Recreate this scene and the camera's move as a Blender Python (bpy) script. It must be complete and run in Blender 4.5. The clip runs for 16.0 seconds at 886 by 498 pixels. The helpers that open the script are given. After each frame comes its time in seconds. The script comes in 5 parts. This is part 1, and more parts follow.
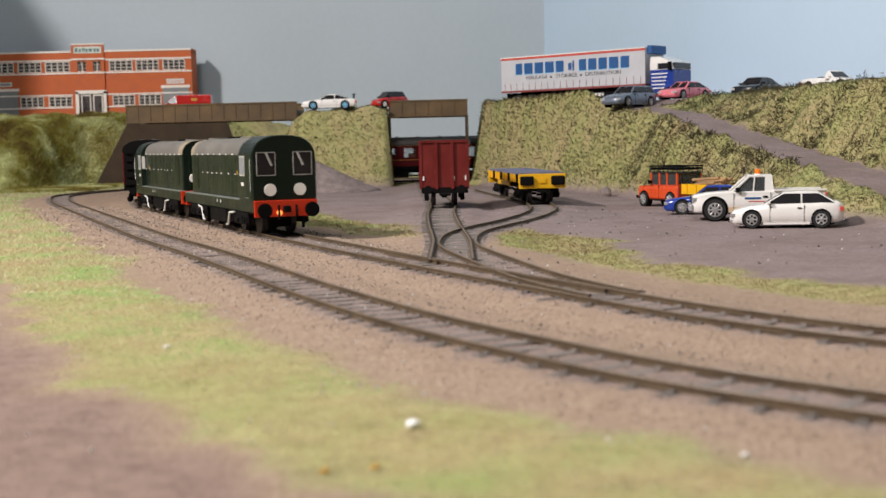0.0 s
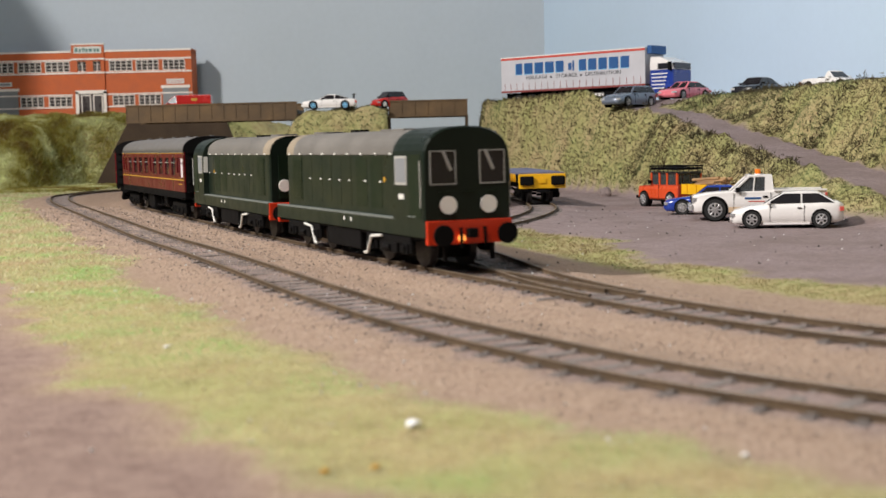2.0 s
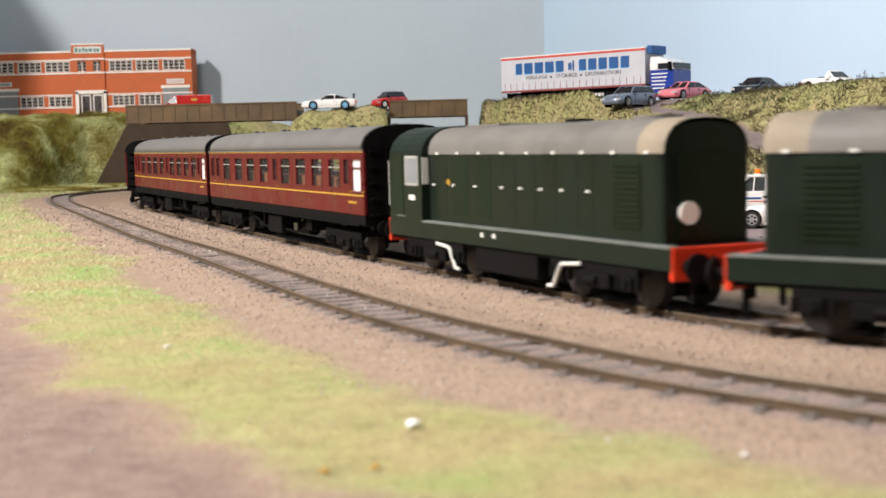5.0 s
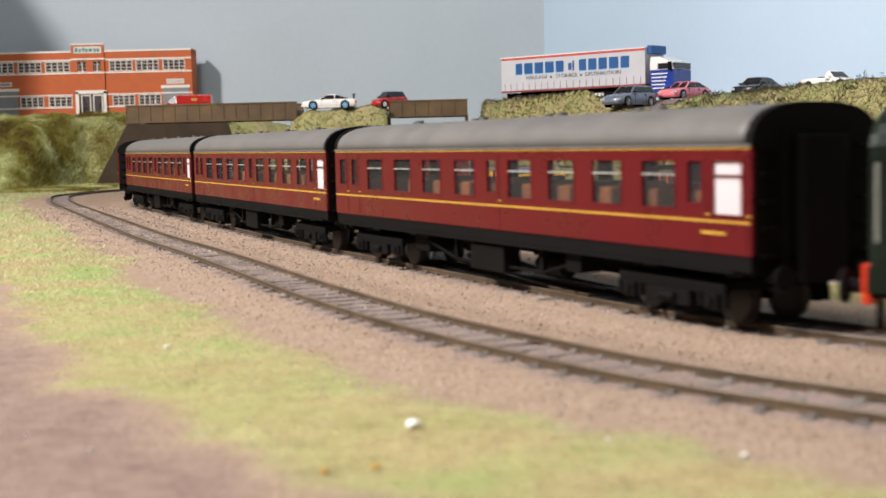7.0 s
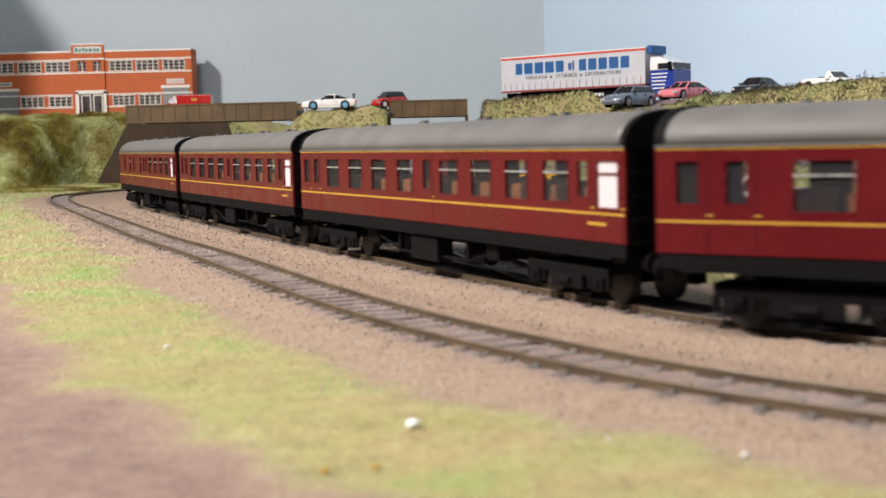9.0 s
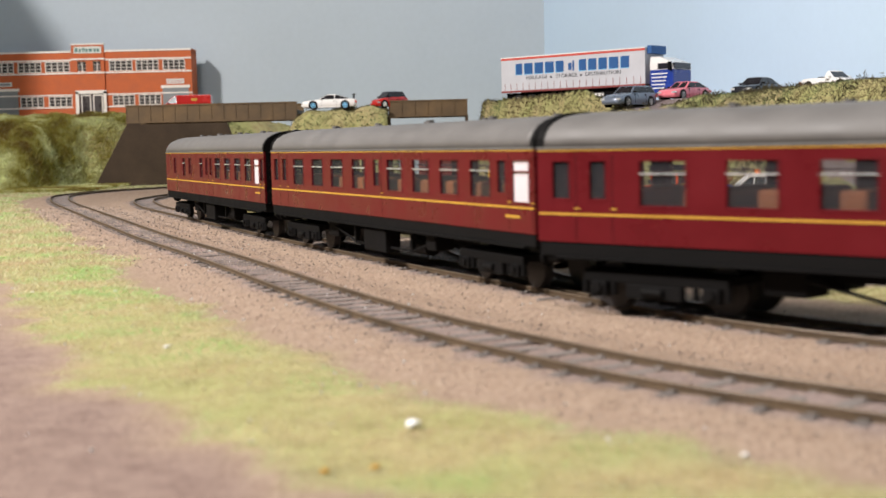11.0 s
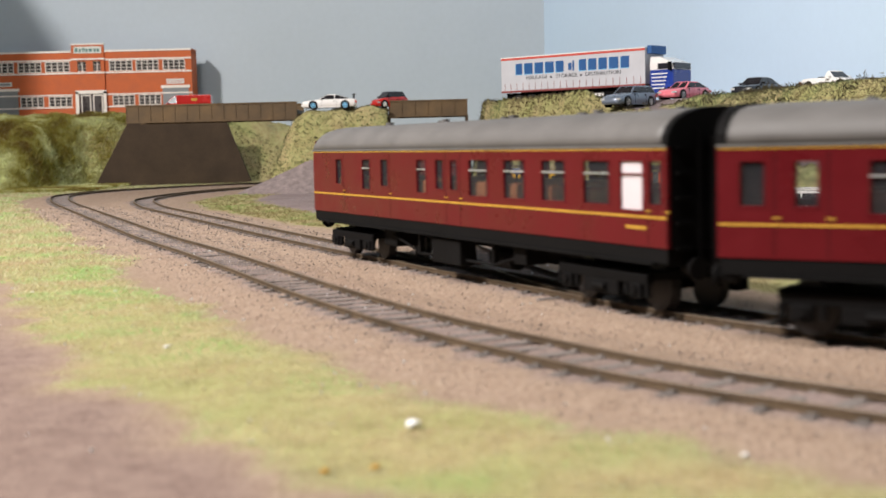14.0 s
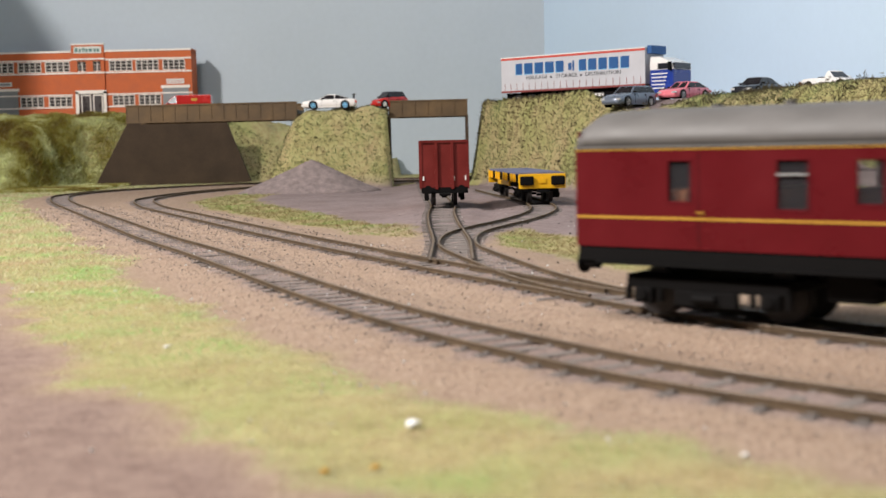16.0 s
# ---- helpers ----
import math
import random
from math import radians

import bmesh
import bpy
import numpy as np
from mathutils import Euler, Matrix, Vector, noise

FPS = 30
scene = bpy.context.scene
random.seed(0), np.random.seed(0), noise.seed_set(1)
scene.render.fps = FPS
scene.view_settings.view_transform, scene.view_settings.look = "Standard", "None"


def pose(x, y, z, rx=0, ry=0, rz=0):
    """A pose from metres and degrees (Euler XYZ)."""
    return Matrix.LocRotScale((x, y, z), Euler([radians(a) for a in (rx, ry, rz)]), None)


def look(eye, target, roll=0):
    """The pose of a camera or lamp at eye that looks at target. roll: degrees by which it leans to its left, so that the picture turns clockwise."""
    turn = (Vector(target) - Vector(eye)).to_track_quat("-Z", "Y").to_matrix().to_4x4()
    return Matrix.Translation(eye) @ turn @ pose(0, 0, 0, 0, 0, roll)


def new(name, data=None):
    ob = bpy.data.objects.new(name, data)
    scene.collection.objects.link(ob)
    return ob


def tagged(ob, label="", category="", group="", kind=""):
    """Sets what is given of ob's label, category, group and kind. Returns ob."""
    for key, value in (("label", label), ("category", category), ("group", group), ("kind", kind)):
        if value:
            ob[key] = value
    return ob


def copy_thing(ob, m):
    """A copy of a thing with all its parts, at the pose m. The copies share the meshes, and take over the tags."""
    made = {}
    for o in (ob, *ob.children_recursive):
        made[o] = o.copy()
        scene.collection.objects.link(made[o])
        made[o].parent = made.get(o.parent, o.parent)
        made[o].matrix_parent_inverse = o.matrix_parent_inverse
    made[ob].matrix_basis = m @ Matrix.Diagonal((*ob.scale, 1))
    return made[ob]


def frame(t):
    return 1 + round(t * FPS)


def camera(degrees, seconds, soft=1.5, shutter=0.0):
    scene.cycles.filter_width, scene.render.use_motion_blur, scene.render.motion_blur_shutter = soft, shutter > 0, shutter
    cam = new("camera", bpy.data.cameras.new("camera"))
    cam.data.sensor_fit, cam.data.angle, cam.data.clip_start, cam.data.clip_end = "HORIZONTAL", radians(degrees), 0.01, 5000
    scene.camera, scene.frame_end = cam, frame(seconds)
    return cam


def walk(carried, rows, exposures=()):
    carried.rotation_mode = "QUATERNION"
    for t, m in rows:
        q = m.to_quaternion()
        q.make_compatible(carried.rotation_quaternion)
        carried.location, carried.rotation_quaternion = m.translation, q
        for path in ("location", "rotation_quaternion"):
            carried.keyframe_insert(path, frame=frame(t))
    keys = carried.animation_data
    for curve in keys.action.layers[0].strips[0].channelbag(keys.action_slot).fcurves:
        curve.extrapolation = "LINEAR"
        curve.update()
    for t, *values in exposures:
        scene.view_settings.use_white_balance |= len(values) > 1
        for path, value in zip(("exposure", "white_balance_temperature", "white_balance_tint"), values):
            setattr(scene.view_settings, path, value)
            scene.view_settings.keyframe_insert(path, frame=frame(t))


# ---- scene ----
cam = camera(37.7, 16.0, soft=1.5, shutter=0.5)
EYE = (0.0, 0.0, 0.044)
VIEW = look(EYE, (0.0, 1.0, 0.044 - math.tan(radians(4.694))), -1.34)
walk(cam, [(0.0, VIEW), (16.0, VIEW)], exposures=[(0.0, -0.06), (3.2, 0.04), (4.0, 0.36), (6.3, 0.26), (14.0, 0.17), (15.5, 0.11), (16.0, 0.13)])
cam.data.dof.use_dof = True
cam.data.dof.focus_distance = 0.8
cam.data.dof.aperture_fstop = 34.0

MM = 0.001


# ---- light ----
def lights():
    world = bpy.data.worlds.new("hall_light")
    scene.world = world
    world.use_nodes = True
    bg = world.node_tree.nodes["Background"]
    bg.inputs["Color"].default_value = (0.95, 0.97, 1.0, 1)
    bg.inputs["Strength"].default_value = 0.075
    for name, eye, aim, size, watts, col in (
            ("hall_lamp", (-1.1, 0.25, 0.98), (-0.05, 0.75, 0.0), 0.16, 33.0, (1.0, 0.94, 0.90)),
            # unseen fill light, added above the camera to brighten the near ground
            ("fill_lamp", (-0.42, -0.15, 1.15), (0.0, 0.5, 0.0), 0.4, 10.0, (1.0, 0.96, 0.94))):
        data = bpy.data.lights.new(name, "AREA")
        data.shape, data.size, data.energy, data.color = "DISK", size, watts, col
        ob = new(name, data)
        ob.matrix_world = look(eye, aim)


lights()


# ---- materials ----
def nodes_of(name):
    m = bpy.data.materials.new(name)
    m.use_nodes = True
    nt = m.node_tree
    return m, nt, nt.nodes["Principled BSDF"]


def link(nt, a, b):
    nt.links.new(a, b)


def noise_node(nt, coord, scale, detail=4.0, rough=0.6):
    n = nt.nodes.new("ShaderNodeTexNoise")
    n.inputs["Scale"].default_value, n.inputs["Detail"].default_value, n.inputs["Roughness"].default_value = scale, detail, rough
    link(nt, coord, n.inputs["Vector"])
    return n.outputs["Fac"]


def ramp(nt, fac, stops):
    r = nt.nodes.new("ShaderNodeValToRGB")
    while len(r.color_ramp.elements) < len(stops):
        r.color_ramp.elements.new(0.5)
    for e, (p, c) in zip(r.color_ramp.elements, stops):
        e.position, e.color = p, (*c, 1)
    link(nt, fac, r.inputs["Fac"])
    return r.outputs["Color"]


def mix(nt, fac, a, b, kind="MIX"):
    n = nt.nodes.new("ShaderNodeMix")
    n.data_type, n.blend_type = "RGBA", kind
    for sock, v in ((n.inputs["Factor"], fac), (n.inputs["A"], a), (n.inputs["B"], b)):
        if isinstance(v, (int, float)):
            sock.default_value = v
        elif isinstance(v, tuple):
            sock.default_value = (*v, 1)
        else:
            link(nt, v, sock)
    return n.outputs["Result"]


def bump(nt, bsdf, fac, strength, distance):
    b = nt.nodes.new("ShaderNodeBump")
    b.inputs["Strength"].default_value, b.inputs["Distance"].default_value = strength, distance
    link(nt, fac, b.inputs["Height"])
    link(nt, b.outputs["Normal"], bsdf.inputs["Normal"])


def shade(c, k):
    return tuple(min(1.0, v * k) for v in c)


def paint(name, col, rough=0.45, metal=0.0, var=0.15, fine=900.0, coarse=60.0, relief=0.0, coat=0.0, spec=0.4):
    """Painted or moulded surface with fine grain and broad wear."""
    m, nt, b = nodes_of(name)
    co = nt.nodes.new("ShaderNodeTexCoord").outputs["Object"]
    f1, f2 = noise_node(nt, co, fine), noise_node(nt, co, coarse)
    c1 = ramp(nt, f2, ((0.3, shade(col, 1 - var)), (0.7, shade(col, 1 + var))))
    c2 = ramp(nt, f1, ((0.35, (1 - var,) * 3), (0.65, (1.0,) * 3)))
    link(nt, mix(nt, 0.6, c1, c2, "MULTIPLY"), b.inputs["Base Color"])
    r = ramp(nt, f2, ((0.3, (max(rough - 0.1, 0.03),) * 3), (0.7, (min(rough + 0.1, 1.0),) * 3)))
    link(nt, r, b.inputs["Roughness"])
    b.inputs["Metallic"].default_value, b.inputs["Coat Weight"].default_value = metal, coat
    b.inputs["Specular IOR Level"].default_value = spec
    if relief:
        bump(nt, b, f1, 0.5, relief * MM)
    return m


def glass(name, tint=(0.75, 0.8, 0.8), alpha=0.35, rough=0.05):
    m, nt, b = nodes_of(name)
    b.inputs["Base Color"].default_value = (*shade(tint, 0.2), 1)
    b.inputs["Roughness"].default_value = rough
    b.inputs["Alpha"].default_value = alpha
    b.inputs["Specular IOR Level"].default_value = 0.45
    return m


def ground_material():
    """Scenic scatter: ballast grit, ash yard, tarmac and turf, mixed by the zone weights of the mesh."""
    m, nt, b = nodes_of("scenic_ground")
    co = nt.nodes.new("ShaderNodeTexCoord").outputs["Object"]
    at = nt.nodes.new("ShaderNodeAttribute")
    at.attribute_name = "zone"
    sep = nt.nodes.new("ShaderNodeSeparateColor")
    link(nt, at.outputs["Color"], sep.inputs["Color"])
    fine, mid, big = noise_node(nt, co, 1100.0, 3), noise_node(nt, co, 220.0, 5), noise_node(nt, co, 22.0, 4)
    vor = nt.nodes.new("ShaderNodeTexVoronoi")
    vor.inputs["Scale"].default_value = 750.0
    link(nt, co, vor.inputs["Vector"])
    grit = ramp(nt, fine, ((0.28, (0.12, 0.077, 0.056)), (0.5, (0.325, 0.234, 0.175)), (0.75, (0.56, 0.45, 0.355))))
    grit = mix(nt, 0.45, grit, ramp(nt, mid, ((0.3, (0.24, 0.164, 0.115)), (0.7, (0.37, 0.274, 0.198)))))
    yard = ramp(nt, mid, ((0.25, (0.16, 0.12, 0.115)), (0.75, (0.32, 0.25, 0.243))))
    yard = mix(nt, 0.45, yard, ramp(nt, fine, ((0.3, (0.10, 0.077, 0.075)), (0.7, (0.42, 0.335, 0.32)))))
    yard = mix(nt, ramp(nt, big, ((0.45, (0, 0, 0)), (0.7, (0.7, 0.7, 0.7)))), yard, (0.175, 0.13, 0.115))
    turf = ramp(nt, mid, ((0.2, (0.13, 0.09, 0.04)), (0.45, (0.34, 0.28, 0.13)), (0.65, (0.40, 0.38, 0.17)), (0.85, (0.56, 0.48, 0.28))))
    turf = mix(nt, 0.35, turf, ramp(nt, big, ((0.35, (0.44, 0.33, 0.20)), (0.6, (0.27, 0.33, 0.11)))))
    dirt = ramp(nt, mid, ((0.25, (0.18, 0.12, 0.10)), (0.75, (0.31, 0.225, 0.185))))
    c = mix(nt, sep.outputs["Green"], grit, yard)
    c = mix(nt, sep.outputs["Blue"], c, dirt)
    c = mix(nt, sep.outputs["Red"], c, turf)
    link(nt, c, b.inputs["Base Color"])
    b.inputs["Roughness"].default_value = 0.95
    b.inputs["Specular IOR Level"].default_value = 0.15
    bump(nt, b, mix(nt, 0.5, fine, vor.outputs["Distance"]), 0.7, 0.6 * MM)
    return m


def turf_material(name, stops, patches, share=0.62, cells=27.0):
    m, nt, b = nodes_of(name)
    co = nt.nodes.new("ShaderNodeTexCoord").outputs["Object"]
    rnd = nt.nodes.new("ShaderNodeNewGeometry").outputs["Random Per Island"]
    c = ramp(nt, rnd, stops)
    c = mix(nt, share, c, ramp(nt, noise_node(nt, co, cells, 6, 0.65), ((0.39, patches[0]), (0.5, patches[1]), (0.61, patches[2]))))
    link(nt, c, b.inputs["Base Color"])
    b.inputs["Roughness"].default_value = 0.8
    b.inputs["Specular IOR Level"].default_value = 0.2
    # thin fibres let light through
    through_light, blend = nt.nodes.new("ShaderNodeBsdfTranslucent"), nt.nodes.new("ShaderNodeMixShader")
    link(nt, c, through_light.inputs["Color"])
    blend.inputs["Fac"].default_value = 0.45
    link(nt, b.outputs["BSDF"], blend.inputs[1])
    link(nt, through_light.outputs["BSDF"], blend.inputs[2])
    link(nt, blend.outputs["Shader"], nt.nodes["Material Output"].inputs["Surface"])
    return m


M = dict(
    ground=ground_material(),
    bank_turf=turf_material("bank_turf", ((0.0, (0.10, 0.075, 0.045)), (0.3, (0.145, 0.12, 0.07)), (0.65, (0.165, 0.17, 0.09)), (1.0, (0.25, 0.245, 0.17))),
                            ((0.105, 0.062, 0.028), (0.145, 0.128, 0.065), (0.175, 0.24, 0.10)), 0.68, 17.0),
    # pale green and brown scrub; the palest stops also paint in whitish highlights
    scrub=turf_material("scrub_turf", ((0.0, (0.17, 0.09, 0.01)), (0.35, (0.38, 0.30, 0.07)), (0.7, (0.55, 0.57, 0.20)), (1.0, (0.88, 0.88, 0.55))),
                        ((0.17, 0.09, 0.012), (0.42, 0.38, 0.08), (0.90, 0.94, 0.60)), 0.72, 16.0),
    verge_turf=turf_material("verge_turf", ((0.0, (0.20, 0.13, 0.06)), (0.3, (0.30, 0.23, 0.11)), (0.65, (0.30, 0.34, 0.13)), (1.0, (0.50, 0.46, 0.28))),
                             ((0.30, 0.20, 0.12), (0.30, 0.26, 0.12), (0.24, 0.40, 0.11))),
    field_turf=turf_material("field_turf", ((0.0, (0.46, 0.33, 0.18)), (0.3, (0.60, 0.50, 0.29)), (0.65, (0.54, 0.66, 0.34)), (1.0, (0.92, 0.90, 0.70))),
                             ((0.66, 0.48, 0.34), (0.66, 0.62, 0.38), (0.38, 0.66, 0.22))),
    twig=paint("dark_twig", (0.075, 0.06, 0.03), 0.9, var=0.4),
    stone=paint("ballast_stone", (0.40, 0.31, 0.25), 0.95, var=0.45, fine=500.0, coarse=120.0),
    rail=paint("rusty_rail", (0.105, 0.07, 0.04), 0.7, 0.2, var=0.3),
    railtop=paint("worn_rail_top", (0.17, 0.125, 0.085), 0.5, 0.2, var=0.2),
    sleeper=paint("weathered_sleeper", (0.18, 0.155, 0.14), 0.9, var=0.35),
    green=paint("loco_green", (0.0085, 0.0150, 0.0100), 0.36, var=0.18, spec=0.22),
    green2=paint("loco_green_doors", (0.0068, 0.0155, 0.007), 0.42, var=0.2, spec=0.22),
    roofgrey=paint("roof_grey", (0.15, 0.14, 0.125), 0.6, var=0.15),
    roofbeige=paint("roof_weathered_beige", (0.26, 0.215, 0.155), 0.7, var=0.15),
    coachroof=paint("coach_roof_grey", (0.135, 0.128, 0.122), 0.6, var=0.12),
    maroon=paint("coach_maroon", (0.112, 0.0055, 0.009), 0.33, var=0.12, spec=0.22),
    gold=paint("lining_gold", (0.52, 0.29, 0.035), 0.5, var=0.1),
    black=paint("underframe_black", (0.0055, 0.005, 0.005), 0.75, var=0.3, spec=0.1),
    rubber=paint("tyre_rubber", (0.02, 0.02, 0.02), 0.75, var=0.25),
    red=paint("buffer_beam_red", (0.72, 0.045, 0.012), 0.4, var=0.12),
    disc=paint("disc_white", (0.98, 0.92, 0.85), 0.5, var=0.05),
    white=paint("white_plastic", (0.80, 0.78, 0.75), 0.4, var=0.06),
    steel=paint("wheel_steel", (0.025, 0.022, 0.022), 0.5, 0.1, var=0.2),
    silver=paint("silver_rim", (0.62, 0.62, 0.62), 0.3, 0.6, var=0.15),
    handle=paint("handle_white", (0.70, 0.69, 0.64), 0.5, var=0.1),
    footplate=paint("footplate_grey", (0.15, 0.165, 0.15), 0.6, var=0.25),
    frame_grey=paint("window_frame_grey", (0.40, 0.39, 0.36), 0.5, var=0.1),
    pane=glass("window_glass", (0.5, 0.5, 0.55), 0.14, 0.02),
    carglass=glass("car_glass", (0.25, 0.28, 0.3), 0.85, 0.12),
    screen=paint("dark_screen", (0.02, 0.018, 0.02), 0.15, var=0.2, spec=0.35),
    blind=paint("white_blind", (0.66, 0.60, 0.62), 0.5, var=0.04),
    seat=paint("seat_brown", (0.24, 0.075, 0.018), 0.8, var=0.3),
    wagon=paint("wagon_bauxite", (0.15, 0.012, 0.009), 0.5, var=0.2),
    yellow=paint("wagon_yellow", (0.80, 0.43, 0.012), 0.4, var=0.1),
    deckblue=paint("deck_slate_blue", (0.14, 0.145, 0.22), 0.8, var=0.2, relief=0.2),
    girder=paint("girder_brown", (0.115, 0.072, 0.034), 0.7, var=0.35, coarse=35.0, relief=0.2),
    panel=paint("tunnel_brown", (0.07, 0.048, 0.032), 0.85, var=0.25, coarse=25.0, spec=0.2),
    brick=paint("orange_brick_card", (0.50, 0.115, 0.035), 0.7, var=0.10),
    trimwhite=paint("cream_trim", (0.78, 0.72, 0.66), 0.6, var=0.08),
    darkpane=paint("dark_window", (0.055, 0.045, 0.045), 0.3, var=0.3),
    doorgrey=paint("shutter_grey", (0.22, 0.23, 0.24), 0.6, var=0.1),
    sign=paint("sign_plate", (0.62, 0.64, 0.60), 0.5, var=0.05),
    signgreen=paint("sign_green", (0.10, 0.20, 0.18), 0.5, var=0.1),
    signred=paint("sign_red", (0.55, 0.08, 0.06), 0.5, var=0.1),
    strapred=paint("strap_red", (0.26, 0.055, 0.05), 0.6, var=0.2),
    # greyer and darker than the right-hand board's blue
    backgrey=paint("backboard_grey_blue", (0.46, 0.52, 0.57), 0.8, var=0.05, fine=120.0, coarse=3.0),
    backblue=paint("painted_board_sky_blue", (0.54, 0.685, 0.84), 0.8, var=0.03, fine=120.0, coarse=3.0),
    curtain=paint("trailer_curtain_grey", (0.52, 0.52, 0.55), 0.5, var=0.05),
    navy=paint("letter_blue", (0.02, 0.09, 0.26), 0.5, var=0.05),
    paleblue=paint("letter_pale_blue", (0.20, 0.48, 0.72), 0.5, var=0.05),
    bodywhite=paint("car_white", (0.82, 0.79, 0.76), 0.22, var=0.04, coat=0.4),
    bodyred=paint("car_red", (0.48, 0.022, 0.018), 0.25, var=0.08, coat=0.4),
    bodyblue=paint("car_blue", (0.02, 0.05, 0.30), 0.25, var=0.08, coat=0.4),
    bodypink=paint("car_pink", (0.75, 0.20, 0.24), 0.25, var=0.06, coat=0.4),
    bodyblack=paint("car_black", (0.02, 0.02, 0.025), 0.2, var=0.1, coat=0.4),
    bodygrey=paint("car_blue_grey", (0.17, 0.20, 0.25), 0.3, 0.3, var=0.08, coat=0.4),
    orange=paint("jeep_orange", (0.62, 0.075, 0.022), 0.3, var=0.08, coat=0.3),
    amber=paint("beacon_amber", (0.95, 0.22, 0.02), 0.3, var=0.05),
    grime=paint("sill_dust", (0.62, 0.46, 0.30), 0.7, var=0.15),
    wood=paint("timber_load", (0.42, 0.25, 0.12), 0.8, var=0.3),
    heap=paint("ash_heap", (0.24, 0.19, 0.18), 0.95, var=0.3, fine=700.0, coarse=150.0, relief=0.8),
    coal=paint("dark_stone", (0.05, 0.045, 0.04), 0.9, var=0.4),
    deck=paint("bridge_road", (0.20, 0.19, 0.18), 0.9, var=0.2, relief=0.2),
    lampglow=paint("lit_lamp", (0.9, 0.35, 0.1), 0.4, var=0.05),
    # near-white, for the pieces that stand in for glints
    glint=paint("glint_flake", (0.9, 0.9, 0.88), 0.1, var=0.02),
)
g = M["lampglow"].node_tree.nodes["Principled BSDF"]
g.inputs["Emission Color"].default_value, g.inputs["Emission Strength"].default_value = (1.0, 0.35, 0.06, 1), 1.5


# ---- mesh helpers (millimetres) ----
def mesh_of(name, bm, material, smooth=False):
    me = bpy.data.meshes.new(name)
    bmesh.ops.recalc_face_normals(bm, faces=bm.faces[:])
    bmesh.ops.scale(bm, vec=(MM,) * 3, verts=bm.verts[:])
    for f in bm.faces:
        f.smooth = smooth
    bm.to_mesh(me)
    bm.free()
    me.materials.append(M[material])
    return me


def part(name, bm, material, parent, label="", smooth=False):
    ob = new(name, mesh_of(name, bm, material, smooth))
    ob.parent = parent
    return tagged(ob, label)


def piece(name, me, parent, m=None):
    ob = new(name, me)
    ob.parent = parent
    if m is not None:
        ob.matrix_local = m
    return ob


def thing(name, label, category, m=None, group="", kind=""):
    ob = new(name)
    ob.empty_display_size = 0.01
    if m is not None:
        ob.matrix_world = m
    return tagged(ob, label, category, group, kind)


def at(x, y, z, rz=0.0, rx=0.0, ry=0.0):
    return pose(x * MM, y * MM, z * MM, rx, ry, rz)


def B():
    return bmesh.new()


def box(bm, x0, x1, y0, y1, z0, z1, bevel=0.0):
    r = bmesh.ops.create_cube(bm, size=1.0)
    vs = r["verts"]
    for v in vs:
        v.co = Vector(((x0 + x1) / 2 + v.co.x * (x1 - x0), (y0 + y1) / 2 + v.co.y * (y1 - y0), (z0 + z1) / 2 + v.co.z * (z1 - z0)))
    if bevel:
        es = list({e for v in vs for e in v.link_edges})
        bmesh.ops.bevel(bm, geom=es, offset=bevel, segments=2, affect="EDGES", profile=0.6)
    return bm


def boxed(*a, **k):
    return box(B(), *a, **k)


def rod(bm, p, q, r, n=10, r2=None):
    p, q = Vector(p), Vector(q)
    d = q - p
    m = Matrix.Translation((p + q) / 2) @ d.to_track_quat("Z", "Y").to_matrix().to_4x4()
    bmesh.ops.create_cone(bm, cap_ends=True, segments=n, radius1=r, radius2=r if r2 is None else r2, depth=d.length, matrix=m)
    return bm


def loft(bm, rings, caps=True):
    vs = [[bm.verts.new(p) for p in ring] for ring in rings]
    n = len(vs[0])
    for a, b in zip(vs, vs[1:]):
        for i in range(n):
            bm.faces.new((a[i], a[(i + 1) % n], b[(i + 1) % n], b[i]))
    if caps:
        bm.faces.new(vs[0])
        bm.faces.new(vs[-1])
    return bm


def strip(bm, rows):
    """An open sheet through rows of points."""
    vs = [[bm.verts.new(p) for p in row] for row in rows]
    for a, b in zip(vs, vs[1:]):
        for i in range(len(a) - 1):
            bm.faces.new((a[i], a[i + 1], b[i + 1], b[i]))
    return bm


def panel_with_holes(xs, zs, holes, y0, y1):
    """An upright board between y0 and y1, cut at the rectangles (x0, x1, z0, z1)."""
    bm = B()
    cx = sorted({*xs, *(h[0] for h in holes), *(h[1] for h in holes)})
    cz = sorted({*zs, *(h[2] for h in holes), *(h[3] for h in holes)})
    for a, b in zip(cx, cx[1:]):
        for c, d in zip(cz, cz[1:]):
            mx, mz = (a + b) / 2, (c + d) / 2
            if not any(h[0] < mx < h[1] and h[2] < mz < h[3] for h in holes):
                box(bm, a, b, y0, y1, c, d)
    bmesh.ops.remove_doubles(bm, verts=bm.verts[:], dist=0.001)
    inner = [f for f in bm.faces if any(g is not f and (g.calc_center_median() - f.calc_center_median()).length < 1e-4 for v in f.verts for g in v.link_faces)]
    bmesh.ops.delete(bm, geom=list(set(inner)), context="FACES_ONLY")
    return bm


# ---- plan: the two running lines ----
def arc(cx, cy, rx, ry, a0, a1, n):
    return [(cx + rx * math.cos(radians(a)), cy + ry * math.sin(radians(a))) for a in np.linspace(a0, a1, n)]


